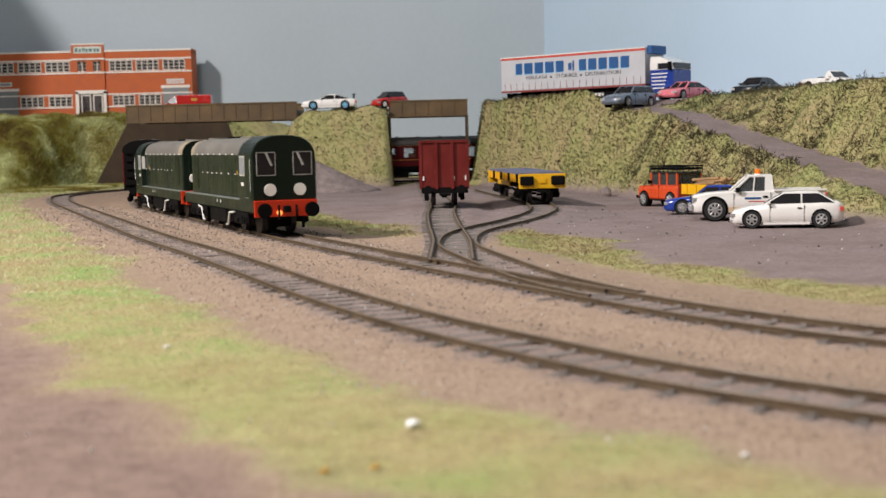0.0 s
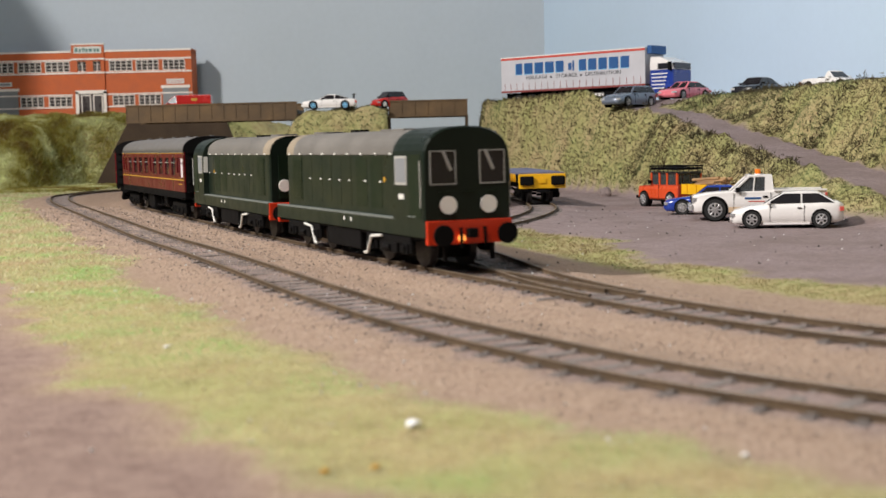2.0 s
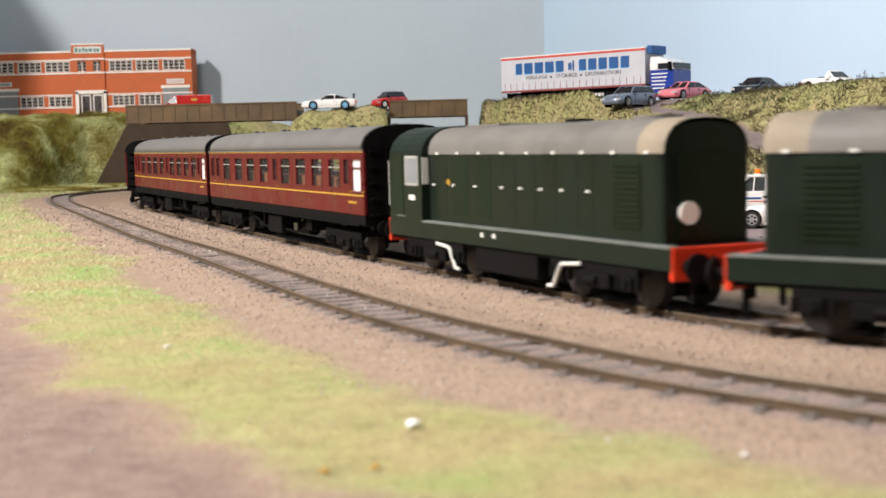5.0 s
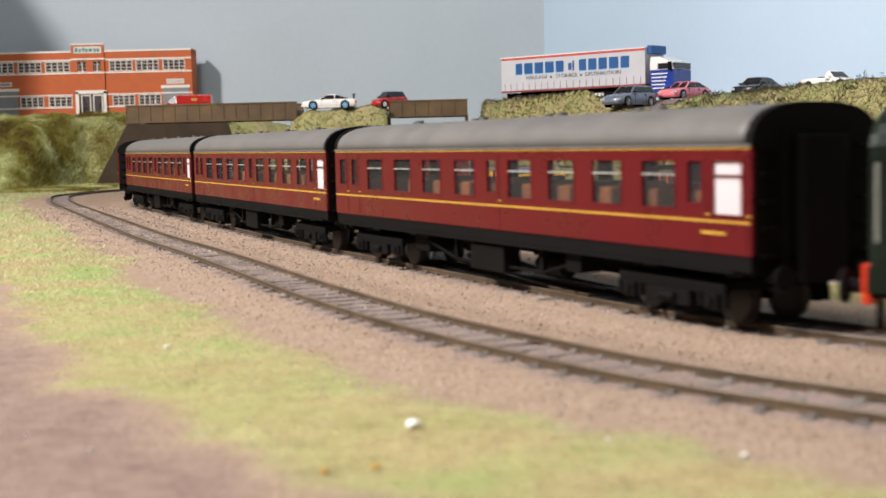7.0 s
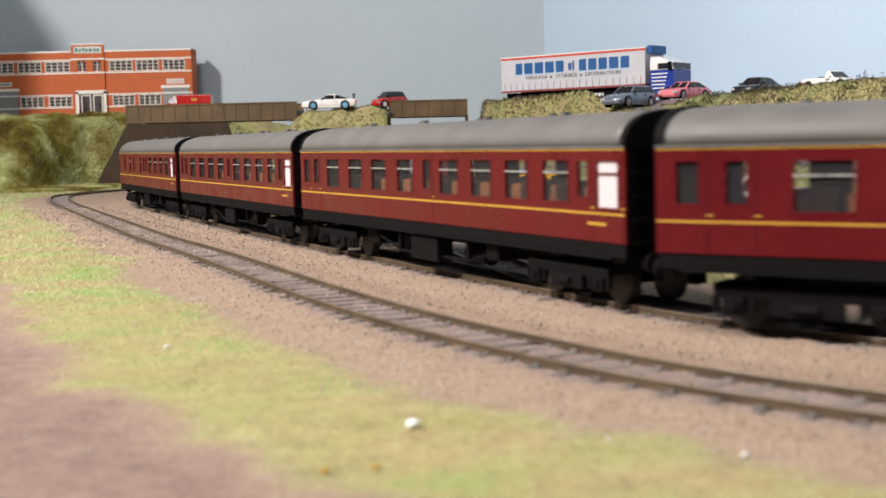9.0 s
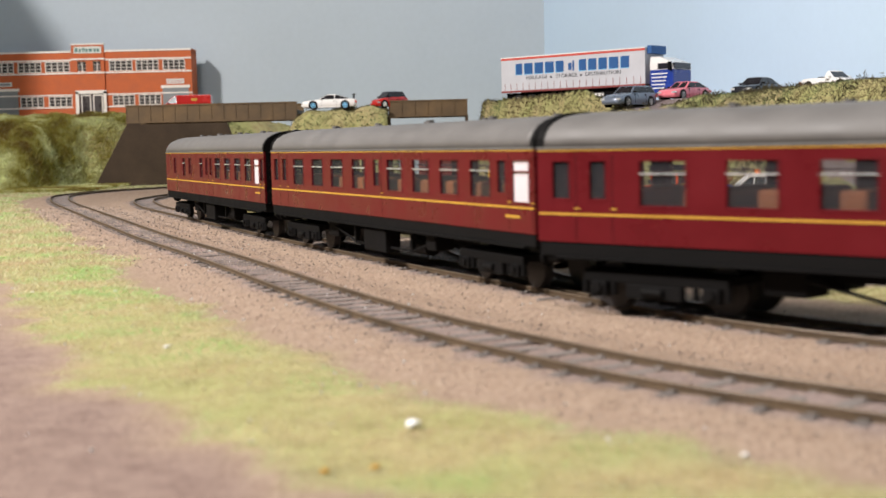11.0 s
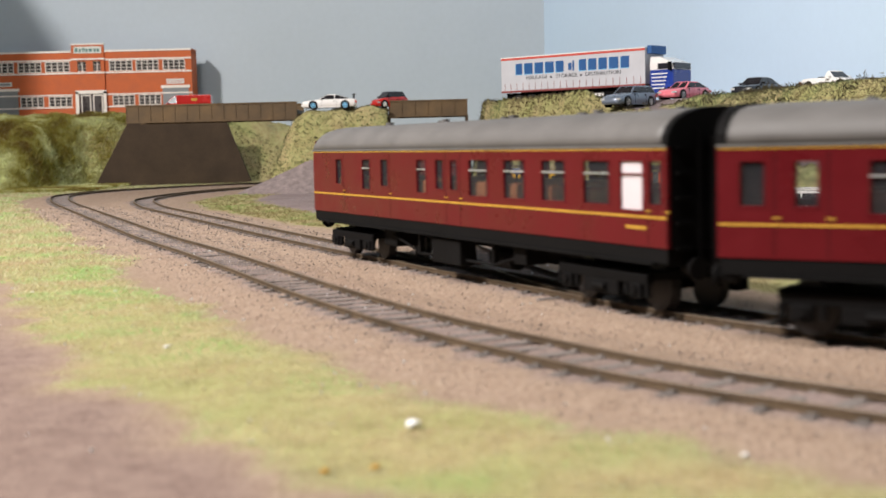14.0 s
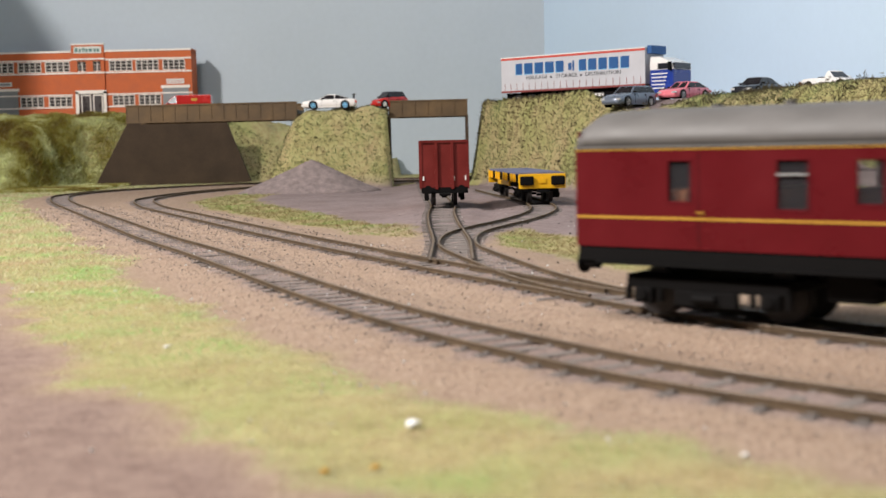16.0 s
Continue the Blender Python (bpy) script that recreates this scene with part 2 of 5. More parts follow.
def smooth_line(points, n=24):
    p = np.array(points, float)
    q = np.vstack([2 * p[0] - p[1], p, 2 * p[-1] - p[-2]])
    out = []
    for i in range(1, len(q) - 2):
        a, b, c, d = q[i - 1:i + 3]
        for t in np.arange(n) / n:
            out.append(0.5 * (2 * b + (c - a) * t + (2 * a - 5 * b + 4 * c - d) * t * t + (3 * b - a - 3 * c + d) * t ** 3))
    return np.array(out + [p[-1]])


class Line:
    def __init__(self, points):
        self.c = smooth_line(points)
        self.l = np.concatenate([[0], np.cumsum(np.linalg.norm(np.diff(self.c, axis=0), axis=1))])

    def at(self, s):
        """Place and heading at s mm along the line; it goes on straight past its ends."""
        def p(u):
            v = np.array([np.interp(u, self.l, self.c[:, 0]), np.interp(u, self.l, self.c[:, 1])])
            if u < 0:
                v = v + (self.c[1] - self.c[0]) / self.l[1] * u
            if u > self.l[-1]:
                v = v + (self.c[-1] - self.c[-2]) / (self.l[-1] - self.l[-2]) * (u - self.l[-1])
            return v
        d = p(s + 1.5) - p(s - 1.5)
        return p(s), d / np.linalg.norm(d)

    def away(self, x, y):
        """Signed distance of places from the line: positive on the far side."""
        out = np.full(x.shape, 1e9)
        sign = np.ones(x.shape)
        c = self.c[::3]
        t = np.gradient(c, axis=0)
        for (cx, cy), (tx, ty) in zip(c, t):
            d = np.hypot(x - cx, y - cy)
            near = d < out
            out = np.where(near, d, out)
            sign = np.where(near, np.where((x - cx) * ty - (y - cy) * tx > 0, 1, -1), sign)
        return out * sign


TRAIN = Line([(700, 95), (450, 125), (290, 163), (197, 200), (139.4, 240), (100.7, 279.2), (65.7, 328.3), (31.1, 400), (-6.1, 480),
              (-41.3, 560), (-83.8, 660), (-132.3, 780), (-181, 900), (-228, 1020)]
             + arc(-38, 1205, 228, 352, 190, 62, 14) + [(400, 1430), (700, 1256)])
NEAR = Line([(500, 20), (300, 70), (170, 125), (113.8, 174.6), (78.2, 203), (43.2, 241.1), (17.4, 280.9), (-9.6, 330.4), (-40.6, 400.8), (-72.3, 481.4),
             (-104.6, 561.2), (-146.7, 660), (-193.6, 780), (-240.4, 900), (-287, 1020), (-329, 1130), (-359, 1220)]
            + arc(-13, 1340, 370, 325, 187, 70, 12) + [(400, 1600)])
SIDING = Line([(3, 480), (3.5, 528), (4, 595), (1, 707), (-0.5, 820), (0, 950), (-10, 1250), (-16, 1460), (-18, 1640)])
LOOP = Line([(66, 334), (46, 378), (31, 424), (19, 484), (8, 549), (7, 595), (12, 642), (24, 684), (42, 735), (59, 800), (68, 870), (67, 955), (60, 1030), (50, 1110), (38, 1230)])
GROUND = -4.0
PLATEAU = 78.0
LEFT_TOP = 90.0


# ---- ground ----
def S(v):
    v = np.clip(v, 0, 1)
    return v * v * (3 - 2 * v)


def fuzz(x, y, cell, seed=0.0):
    flat = np.array([noise.noise(Vector((a / cell + seed, b / cell - seed, seed))) for a, b in zip(x.ravel(), y.ravel())])
    return flat.reshape(x.shape)


def bank_foot(y):
    return np.interp(y, [0, 300, 500, 651, 998, 1111, 1267, 1377, 1470, 1700], [470, 330, 262, 206, 153, 146, 97, 57, 32, 30])


def road_height(y):
    return np.interp(y, [300, 520, 650, 900, 1080, 1180, 1240], [-4, -2, 3, 37, 62, 71, PLATEAU])


def PANEL_Y(x):
    """The slanting line of the brown wall behind the long bridge."""
    return 1665 + 0.36 * (x + 450)


def terrain(x, y):
    """Height and the turf, yard and dirt weights."""
    z = np.full(x.shape, GROUND)
    u = x - bank_foot(y)
    rise = np.interp(y, [400, 650, 1000, 1200, 1377, 1490, 1560], [25, 38, 42, 40, 34, 24, 16])
    zr = road_height(y)
    wide = np.interp(y, [500, 900, 1180], [46, 40, 32])
    front = GROUND + (zr - GROUND) * S(u / rise)
    back = zr + np.clip(PLATEAU + 0.5 + 1.0 * np.exp(-((u - rise - wide - 32) / 15) ** 2) + np.interp(y, [650, 850], [8, 0]) - zr, 0, 99) * S((u - rise - wide) / 34)
    right = np.where(u < rise + wide, front, back)
    right = right + 14 * np.exp(-((u - rise + 5) / 12) ** 2) * S((y - 1190) / 60)
    z = np.where((u > 0) & (y < 1515), right, z)
    z = np.where((y < 1470) | (x > 30), z, GROUND)
    mound = (84.0 - GROUND) * S((y - 1434) / 38) * S((x + np.interp(y, [1434, 1475, 1515], [207, 203, 125])) / 52)
    z = np.where((x < -59) & (x > -215) & (y < 1515), GROUND + mound, z)
    near_panel = S((x + 515) / 55)
    behind = PANEL_Y(x) + 14
    rear = (LEFT_TOP + 2 - GROUND) * S((y - 1490 - (behind - 1490) * near_panel - 40 * (1 - near_panel) * fuzz(x, y, 60.0, 6.0)) / (225 - 190 * near_panel))
    rear = rear * (LEFT_TOP - 6) / (LEFT_TOP + 2) + 6 * S((y - 1742) / 14)
    z = np.where(x < -300, GROUND + rear, z)
    z = np.where(x < -446, z + 20 * fuzz(x, y, 32.0, 8.0) * S((z - GROUND) / 25) * (1 - 0.8 * S((z - 55) / 25)) * (y < 1742) * (1 - 0.8 * near_panel), z)
    tail = np.interp(x, [-320, -250, -200, -150, -60], [88, 80, 68, 50, 20]) * S((y - behind) / 70)
    z = np.where((x >= -300) & (x < -60), np.maximum(z, GROUND + tail), z)
    dn, dt = NEAR.away(x, y), TRAIN.away(x, y)
    ds, dl = np.abs(SIDING.away(x, y)), np.abs(LOOP.away(x, y))
    f1, f2 = fuzz(x, y, 45.0, 3.0), fuzz(x, y, 14.0, 7.0)
    f = f1 * 0.7 + f2 * 0.5
    turf = S((-dn - 34 - 16 * f) / 14) * (1 - S((-dn - 80 - 16 * f) / 10) * (y < 560))
    turf = np.where((y > 520) & (dn < 0), S((-dn - 30 - 18 * f) / 16), turf)
    dirt = S((-dn - 86 - 14 * f) / 16) * (y < 560)
    yard = S((dt - np.interp(y, [300, 480, 620, 800], [62, 64, 70, 46]) - 18 * f) / 14) * (dt > 0)
    inside = np.interp(y, [300, 450, 540, 640, 720, 900, 1300], [56, 57, 70, 50, 42, 40, 40])
    outside = np.interp(y, [300, 440, 500, 600, 680, 740, 830, 990, 1300], [100, 84, 82, 118, 120, 80, 78, 90, 86])
    strip_ = S((dt - inside - 10 * f) / 9) * (1 - S((dt - outside - 16 * f) / 12)) * (dt > 0)
    strip_ = strip_ * S((np.minimum(ds, dl) - 13 - 8 * f) / 8) * np.where((y > 560) & (y < 760) & (x < 30), 0.55, 1.0)
    turf = np.maximum(turf, strip_)
    steep = S((z - GROUND - 3) / 6)
    road = ((u > rise + 2) & (u < rise + wide - 2) & (y < 1180) & (y > 300)) | ((u > rise + 4) & (y >= 1180) & (y < 1515) & (x > 31))
    turf = np.where((steep > 0) & (dt > 0), np.maximum(turf * (1 - steep), steep * np.where(road, 0.0, 1.0)), turf)
    turf = np.where((x < -446) & (y > 1500), 1.0, turf)
    yard = np.where(road, 1.0, yard * (1 - turf))
    bumps = fuzz(x, y, 9.0, 1.0) * 0.35 + fuzz(x, y, 30.0, 5.0) * 0.5
    track = np.minimum(np.minimum(np.abs(dn), np.abs(dt)), np.minimum(ds, dl))
    calm = S((track - 11) / 14)
    yard = np.maximum(yard, 0.75 * (1 - S((track - 9 - 5 * f2) / 7)))
    z = z + bumps * calm * np.where(road, 0.3, 1.0) + turf * steep * (fuzz(x, y, 24.0, 2.0) * 8.0 + fuzz(x, y, 9.0, 4.0) * 3.2) * S((z - GROUND) / 20) * (1 - 0.75 * S((z - 64) / 10) * (x > 25))
    z = z + 1.5 * calm * S((-dn - 20) / 30) * (dn < 0) + (2.15 + 0.7 * fuzz(x, y, 6.0, 9.0)) * (1 - S((track - 16) / 22))
    return z, turf, yard, dirt


def make_ground():
    xs = np.concatenate([np.arange(-1500, -720, 60), np.arange(-720, 520, 5.0), np.arange(520, 2400, 60)])
    ys = np.concatenate([np.arange(-300, 120, 30), np.arange(120, 1960, 5.0), np.arange(1960, 2700, 80)])
    x, y = np.meshgrid(xs, ys)
    z, turf, yard, dirt = terrain(x, y)
    nx, ny = len(xs), len(ys)
    idx = np.arange(nx * ny).reshape(ny, nx)
    faces = np.stack([idx[:-1, :-1], idx[:-1, 1:], idx[1:, 1:], idx[1:, :-1]], -1).reshape(-1, 4)
    me = bpy.data.meshes.new("ground")
    me.from_pydata((np.stack([x, y, z], -1).reshape(-1, 3) * MM).tolist(), [], faces.tolist())
    col = me.color_attributes.new("zone", "FLOAT_COLOR", "POINT")
    col.data.foreach_set("color", np.stack([turf, yard, dirt, np.ones_like(turf)], -1).astype(np.float32).ravel())
    me.materials.append(M["ground"])
    for f in me.polygons:
        f.use_smooth = True
    tagged(new("ground", me), "model railway baseboard with brown grit, grey ash yard and green turf", "ground", kind="structure")
    return xs, ys, z, turf


GX, GY, GZ, GT = make_ground()


def sample(field, x, y):
    i = np.clip(np.searchsorted(GX, x) - 1, 0, len(GX) - 2)
    j = np.clip(np.searchsorted(GY, y) - 1, 0, len(GY) - 2)
    a = np.clip((x - GX[i]) / (GX[i + 1] - GX[i]), 0, 1)
    b = np.clip((y - GY[j]) / (GY[j + 1] - GY[j]), 0, 1)
    return (field[j, i] * (1 - a) + field[j, i + 1] * a) * (1 - b) + (field[j + 1, i] * (1 - a) + field[j + 1, i + 1] * a) * b


def height(x, y):
    return float(sample(GZ, np.array([x]), np.array([y]))[0])


# ---- backdrop, tunnel wall, bridges ----
def board(name, x0, y0, x1, y1, z0, z1, material, label, thick=8.0):
    d = Vector((x1 - x0, y1 - y0, 0))
    ob = new(name, mesh_of(name, boxed(0, d.length, 0, thick, z0, z1), material))
    ob.matrix_world = at(x0, y0, 0, math.degrees(math.atan2(d.y, d.x)))
    return tagged(ob, label, "backdrop", kind="structure")


board("backdrop_left", -1500, 1960, 158, 1950, -6, 700, "backgrey", "sky board behind the layout, greyer than the board on the right")
board("backdrop_right", 158, 1950, 690, 300, 60, 700, "backblue", "painted light sky-blue board beside the layout")
# board added out of view to cast the shadow on the backdrop's top left
board("wall_side", -712, 1955, -712, 1500, -6, 410, "backgrey", "unseen grey-blue board added to shade the backdrop's left end")


def tunnel_wall():
    """A board cut to a trapezoid, wider at its foot."""
    foot, head = (-447, -252), (-398, -284)
    bm = loft(B(), [[(x, PANEL_Y(x) + d, z) for x, z in ((foot[0], -7), (foot[1], -7), (head[1], 82), (head[0], 88))] for d in (0, 5)])
    ob = new("wall_tunnel", mesh_of("wall_tunnel", bm, "panel"))
    tagged(ob, "dark brown painted wall under the road bridge", "wall", kind="structure")


tunnel_wall()


def girder_bridge(x0, x1, y0, y1, z0, z1, label):
    t = thing("road_bridge", label, "bridge", at(x0, y0, z0))
    w, hgt, dep = x1 - x0, z1 - z0, y1 - y0
    n = max(3, round(w / 14))
    for yy, nm in ((0, "girder"), (dep - 3, "girder")):
        bm = boxed(0, w, yy, yy + 2.4, 0, hgt)
        box(bm, -0.4, w + 0.4, yy - 0.9, yy + 3.2, hgt - 1.4, hgt + 0.2)
        box(bm, -0.4, w + 0.4, yy - 0.9, yy + 3.2, -0.2, 1.4)
        for i in range(n + 1):
            xx = min(max(i * w / n, 0.5), w - 0.5)
            box(bm, xx - 0.4, xx + 0.4, yy - 0.7, yy, 1.2, hgt - 1.3)
        part(nm, bm, "girder", t, "riveted brown plate girder")
    part("road_deck", boxed(0, w, 2.6, dep - 3.2, hgt * 0.38, hgt * 0.55), "deck", t)
    return t


girder_bridge(-356, -162, 1480, 1556, 74, 94, "brown plate girder road bridge over the two running lines")
girder_bridge(-58, 31.5, 1482, 1556, 74, 92.5, "short brown plate girder road bridge over the siding")
for x, lab in ((-60, "arch_wall"), (29, "arch_wall")):
    ob = new("wall_arch", mesh_of("wall_arch", boxed(x, x + 3, 1478, 1513, -6, 74), "panel"))
    tagged(ob, "dark brown bridge abutment wall beside the siding", "wall", kind="structure")


# ---- track ----
def swept(line, offset, s0, s1, profile, step=6.0):
    bm = B()
    rings = []
    for s in np.arange(s0, s1, step):
        p, d = line.at(s)
        nx, ny = d[1], -d[0]
        rings.append([(p[0] + nx * (offset + a), p[1] + ny * (offset + a), b) for a, b in profile])
    return loft(bm, rings)


RAIL = [(-0.7, -1.6), (0.7, -1.6), (0.7, -1.4), (0.3, -1.2), (0.3, -0.7), (0.48, -0.5), (0.48, -0.12), (-0.48, -0.12), (-0.48, -0.5), (-0.3, -0.7), (-0.3, -1.2), (-0.7, -1.4)]
CAP = [(-0.5, -0.14), (0.5, -0.14), (0.42, 0.0), (-0.42, 0.0)]


def track(label, line, s0, s1, gap=9.2):
    t = thing("railway_track", label, "track", kind="structure")
    for off in (-8.25, 8.25):
        r = part("rail", swept(line, off, s0, s1, RAIL), "rail", t)
        part("rail_head", swept(line, off, s0, s1, CAP), "railtop", r, "worn bright rail top")
    bm = boxed(-1.7, 1.7, -12.4, 12.4, -2.9, -1.55, 0.2)
    me = mesh_of("sleeper", bm, "sleeper")
    bm = B()
    for sy in (-8.25, 8.25):
        box(bm, -0.9, 0.9, sy - 1.7, sy - 0.75, -1.6, -1.1)
        box(bm, -0.9, 0.9, sy + 0.75, sy + 1.7, -1.6, -1.1)
    chair = mesh_of("rail_chair", bm, "sleeper")
    for s in np.arange(s0 + 3, s1 - 3, gap):
        p, d = line.at(s)
        m = at(p[0], p[1], random.uniform(-0.25, 0.05), math.degrees(math.atan2(d[1], d[0])) + random.uniform(-1.5, 1.5))
        sl = piece("sleeper", me, t, m)
        if p[1] < 900:
            piece("rail_chair", chair, sl)
    return t


track("curved running line of weathered rails on ballasted sleepers", NEAR, 280, 2350)
track("inner curved running line with rust-brown rails in ballast", TRAIN, 230, 2500)
track("short siding of thin rails leading under the bridge", SIDING, 10, 1100)
track("curved loop siding leaving the running line by a turnout", LOOP, 40, 900)


def turnout():
    t = thing("turnout", "weathered turnout with crossing frog and check rails", "turnout", kind="structure")
    for a, b, off in ((875, 935, -6.4), (875, 935, 6.4)):
        part("check_rail", swept(TRAIN, off, a, b, RAIL), "rail", t)
    part("point_blade", swept(TRAIN, 6.6, 757, 850, RAIL), "rail", t)
    p, d = TRAIN.at(757)
    part("tie_bar", box(B(), -1.3, 1.3, -20, 16, -2.9, -1.5), "sleeper", t).matrix_local = at(p[0], p[1], 0, math.degrees(math.atan2(d[1], d[0])))
    return t


turnout()


# ---- rolling stock ----
def wheelset(parent, x, r, gauge_half=8.0, wheel="wheel"):
    w = part(wheel, rod(B(), (x, -2, r), (x, 2, r), 0.9, 8), "black", parent)
    for sy in (-1, 1):
        bm = rod(B(), (x, sy * (gauge_half - 1.3), r), (x, sy * (gauge_half + 0.9), r), r, 20)
        rod(bm, (x, sy * (gauge_half - 1.8), r), (x, sy * (gauge_half - 1.3), r), r + 0.6, 20)
        part("tyre", bm, "steel", w)
    return w


def bogie(parent, x, wb, r, half, name="bogie"):
    """Side frames with axleboxes, springs and two axles; wb: wheelbase."""
    bm = B()
    for sy in (-1, 1):
        y0, y1 = sorted((sy * half, sy * (half - 2.0)))
        box(bm, x - wb / 2 - 5, x + wb / 2 + 5, y0, y1, r + 1.2, r + 4.0, 0.5)
        box(bm, x - wb / 4, x + wb / 4, y0, y1, r - 2.6, r + 1.4, 0.5)
        for i, xx in enumerate((x - wb / 2, x + wb / 2)):
            box(bm, xx - 2.6, xx + 2.6, y0 - 0.5 * (sy < 0), y1 + 0.5 * (sy > 0), r - 2.4, r + 1.6, 0.6)
            rod(bm, (xx, sy * half, r), (xx, sy * (half + 1.2), r), 1.3, 10)
            for k in (-4.6, 4.6):
                rod(bm, (xx + k, sy * (half - 0.6), r - 1.8), (xx + k, sy * (half - 0.6), r + 1.6), 0.9, 8)
        rod(bm, (x - 3, sy * half, r - 0.6), (x + 3, sy * half, r - 0.6), 1.2, 8)
    box(bm, x - wb / 2 - 6, x + wb / 2 + 6, -half + 2, half - 2, r + 2.4, r + 4.4)
    b = part(name, bm, "black", parent)
    for xx in (x - wb / 2, x + wb / 2):
        wheelset(b, xx, r)
    return b


def roof_ring(x, half, z0, z1, n=14, drop=0.0):
    """Cross-section of a domed roof closed along the bottom."""
    out = []
    for i in range(n + 1):
        a = math.pi * i / n
        c, s = math.cos(a), math.sin(a)
        out.append((x, half * math.copysign(abs(c) ** 0.72, c), z0 + (z1 - z0 - drop) * abs(s) ** 0.85))
    return out


def buffers(parent, x, sx, z=13.2, y=11.4, r=3.1):
    for sy in (-1, 1):
        bm = rod(B(), (x, sy * y, z), (x + sx * 4.2, sy * y, z), 1.6, 12)
        rod(bm, (x + sx * 4.2, sy * y, z), (x + sx * 5.0, sy * y, z), r, 18)
        part("buffer", bm, "black", parent)


def corridor_end(parent, x, sx):
    bm = B()
    box(bm, *sorted((x, x + sx * 3.4)), -6.0, 6.0, 11, 44, 0.4)
    for i in range(5):
        zz = 17 + i * 6.0
        box(bm, *sorted((x + sx * 0.2, x + sx * 1.2)), -16, -12, zz, zz + 0.9)
        box(bm, *sorted((x + sx * 0.2, x + sx * 1.2)), 12, 16, zz, zz + 0.9)
    box(bm, *sorted((x, x + sx * 0.9)), -9.5, -8.6, 14, 46)
    box(bm, *sorted((x, x + sx * 0.9)), 8.6, 9.5, 14, 46)
    part("gangway", bm, "black", parent, "black corridor connection with end steps")


def coach(label, windows, brake=False):
    t = thing("passenger_coach", label, "coach", group="coaches of the train")
    L, W, zb, zc = 127.0, 18.3, 17.4, 41.8
    for sy in (-1, 1):
        holes = [(c - w / 2, c + w / 2, z0, 38.6) for c, w, z0, _ in windows]
        y0, y1 = sorted((sy * W, sy * (W - 0.9)))
        part("body_side", panel_with_holes((-L, L), (zb, zc), holes, y0, y1), "maroon", t)
        for c, w, z0, kind in windows:
            fr = B()
            ya, yb = sorted((sy * (W + 0.12), sy * (W - 0.7)))
            for a in ((c - w / 2 - 0.3, c - w / 2 + 0.25, z0, 38.6), (c + w / 2 - 0.25, c + w / 2 + 0.3, z0, 38.6),
                      (c - w / 2, c + w / 2, z0 - 0.35, z0 + 0.3), (c - w / 2, c + w / 2, 38.3, 38.9)):
                box(fr, a[0], a[1], ya, yb, a[2], a[3])
            if kind != "plain":
                box(fr, c - w / 2, c + w / 2, ya, yb, 35.0, 35.3)
            for cx, cz in ((-1, 0), (-1, 1), (1, 0), (1, 1)):
                x_in, z_in = c + cx * (w / 2 - 1.1), (z0, 38.6)[cz] + (1, -1)[cz] * 1.1
                x_out, z_out = c + cx * w / 2, (z0, 38.6)[cz]
                loft(fr, [[(x_out, yy, z_out), (x_in, yy, z_out), (x_out - cx * 0.33, yy, z_out + (1, -1)[cz] * 0.33), (x_out, yy, z_in)] for yy in (ya + 0.1, yb - 0.1)])
            wn = part("window", fr, "maroon", t)
            if kind == "large":
                part("vent_bar", boxed(c - w / 2 + 0.2, c + w / 2 - 0.2, *sorted((sy * (W + 0.14), sy * (W - 0.2))), 34.9, 35.35), "silver", wn, "bright ventilator bar")
            mat = "blind" if kind == "white" else "pane"
            gl = part("pane", boxed(c - w / 2, c + w / 2, *sorted((sy * (W - 0.5), sy * (W - 0.62))), z0, 38.6), mat, wn)
        for z, hgt in ((24.4, 0.6), (41.0, 0.32)):
            part("lining", boxed(-L + 0.3, L - 0.3, *sorted((sy * (W + 0.02), sy * (W + 0.16))), z, z + hgt), "gold", t, "gold lining stripe")
        part("number_bar", boxed(109, 118, *sorted((sy * W, sy * (W + 0.15))), 21.6, 22.4), "gold", t)
        for hx in [c + w / 2 + 2 for c, w, z0, k in windows if k != "large"]:
            part("door_handle", boxed(hx - 0.3, hx + 1.4, *sorted((sy * W, sy * (W + 0.35))), 26.0, 26.4), "gold", t)
            part("door_seam", boxed(hx - 0.1, hx + 0.1, *sorted((sy * W, sy * (W + 0.05))), 18, 40.2), "black", t)
        part("gutter", boxed(-L, L, *sorted((sy * (W - 0.1), sy * (W + 0.35))), zc - 0.25, zc + 0.35), "coachroof", t)
        part("solebar", boxed(-L + 0.5, L - 0.5, *sorted((sy * (W - 1.6), sy * (W - 0.3))), 13.7, zb), "black", t)
        part("footboard", boxed(-L + 6, L - 6, *sorted((sy * (W - 1), sy * (W + 0.5))), 13.1, 13.7), "black", t)
        part("battery_box", boxed(-12, 10, *sorted((sy * (W - 1.0), sy * (W - 7))), 4.2, 12.4, bevel=0.4), "black", t)
        part("truss", rod(rod(rod(B(), (-50, sy * 15, 11), (-26, sy * 15, 6), 0.5, 6), (-26, sy * 15, 6), (30, sy * 15, 6), 0.5, 6), (30, sy * 15, 6), (52, sy * 15, 11), 0.5, 6), "black", t)
        part("tank", boxed(-62, -50, *sorted((sy * 4, sy * 14)), 6.5, 12.8, bevel=0.8), "black", t)
        part("regulator_box", boxed(44, 52, *sorted((sy * 9, sy * 16)), 7.5, 13, bevel=0.5), "black", t)
        part("queen_post", boxed(-27, -25.4, *sorted((sy * 14, sy * 15.6)), 5.6, 13), "black", t)
        part("queen_post", boxed(29, 30.6, *sorted((sy * 14, sy * 15.6)), 5.6, 13), "black", t)
        part("vacuum_cylinder", rod(B(), (20, sy * 9, 7.5), (34, sy * 9, 7.5), 3.2, 14), "black", t)
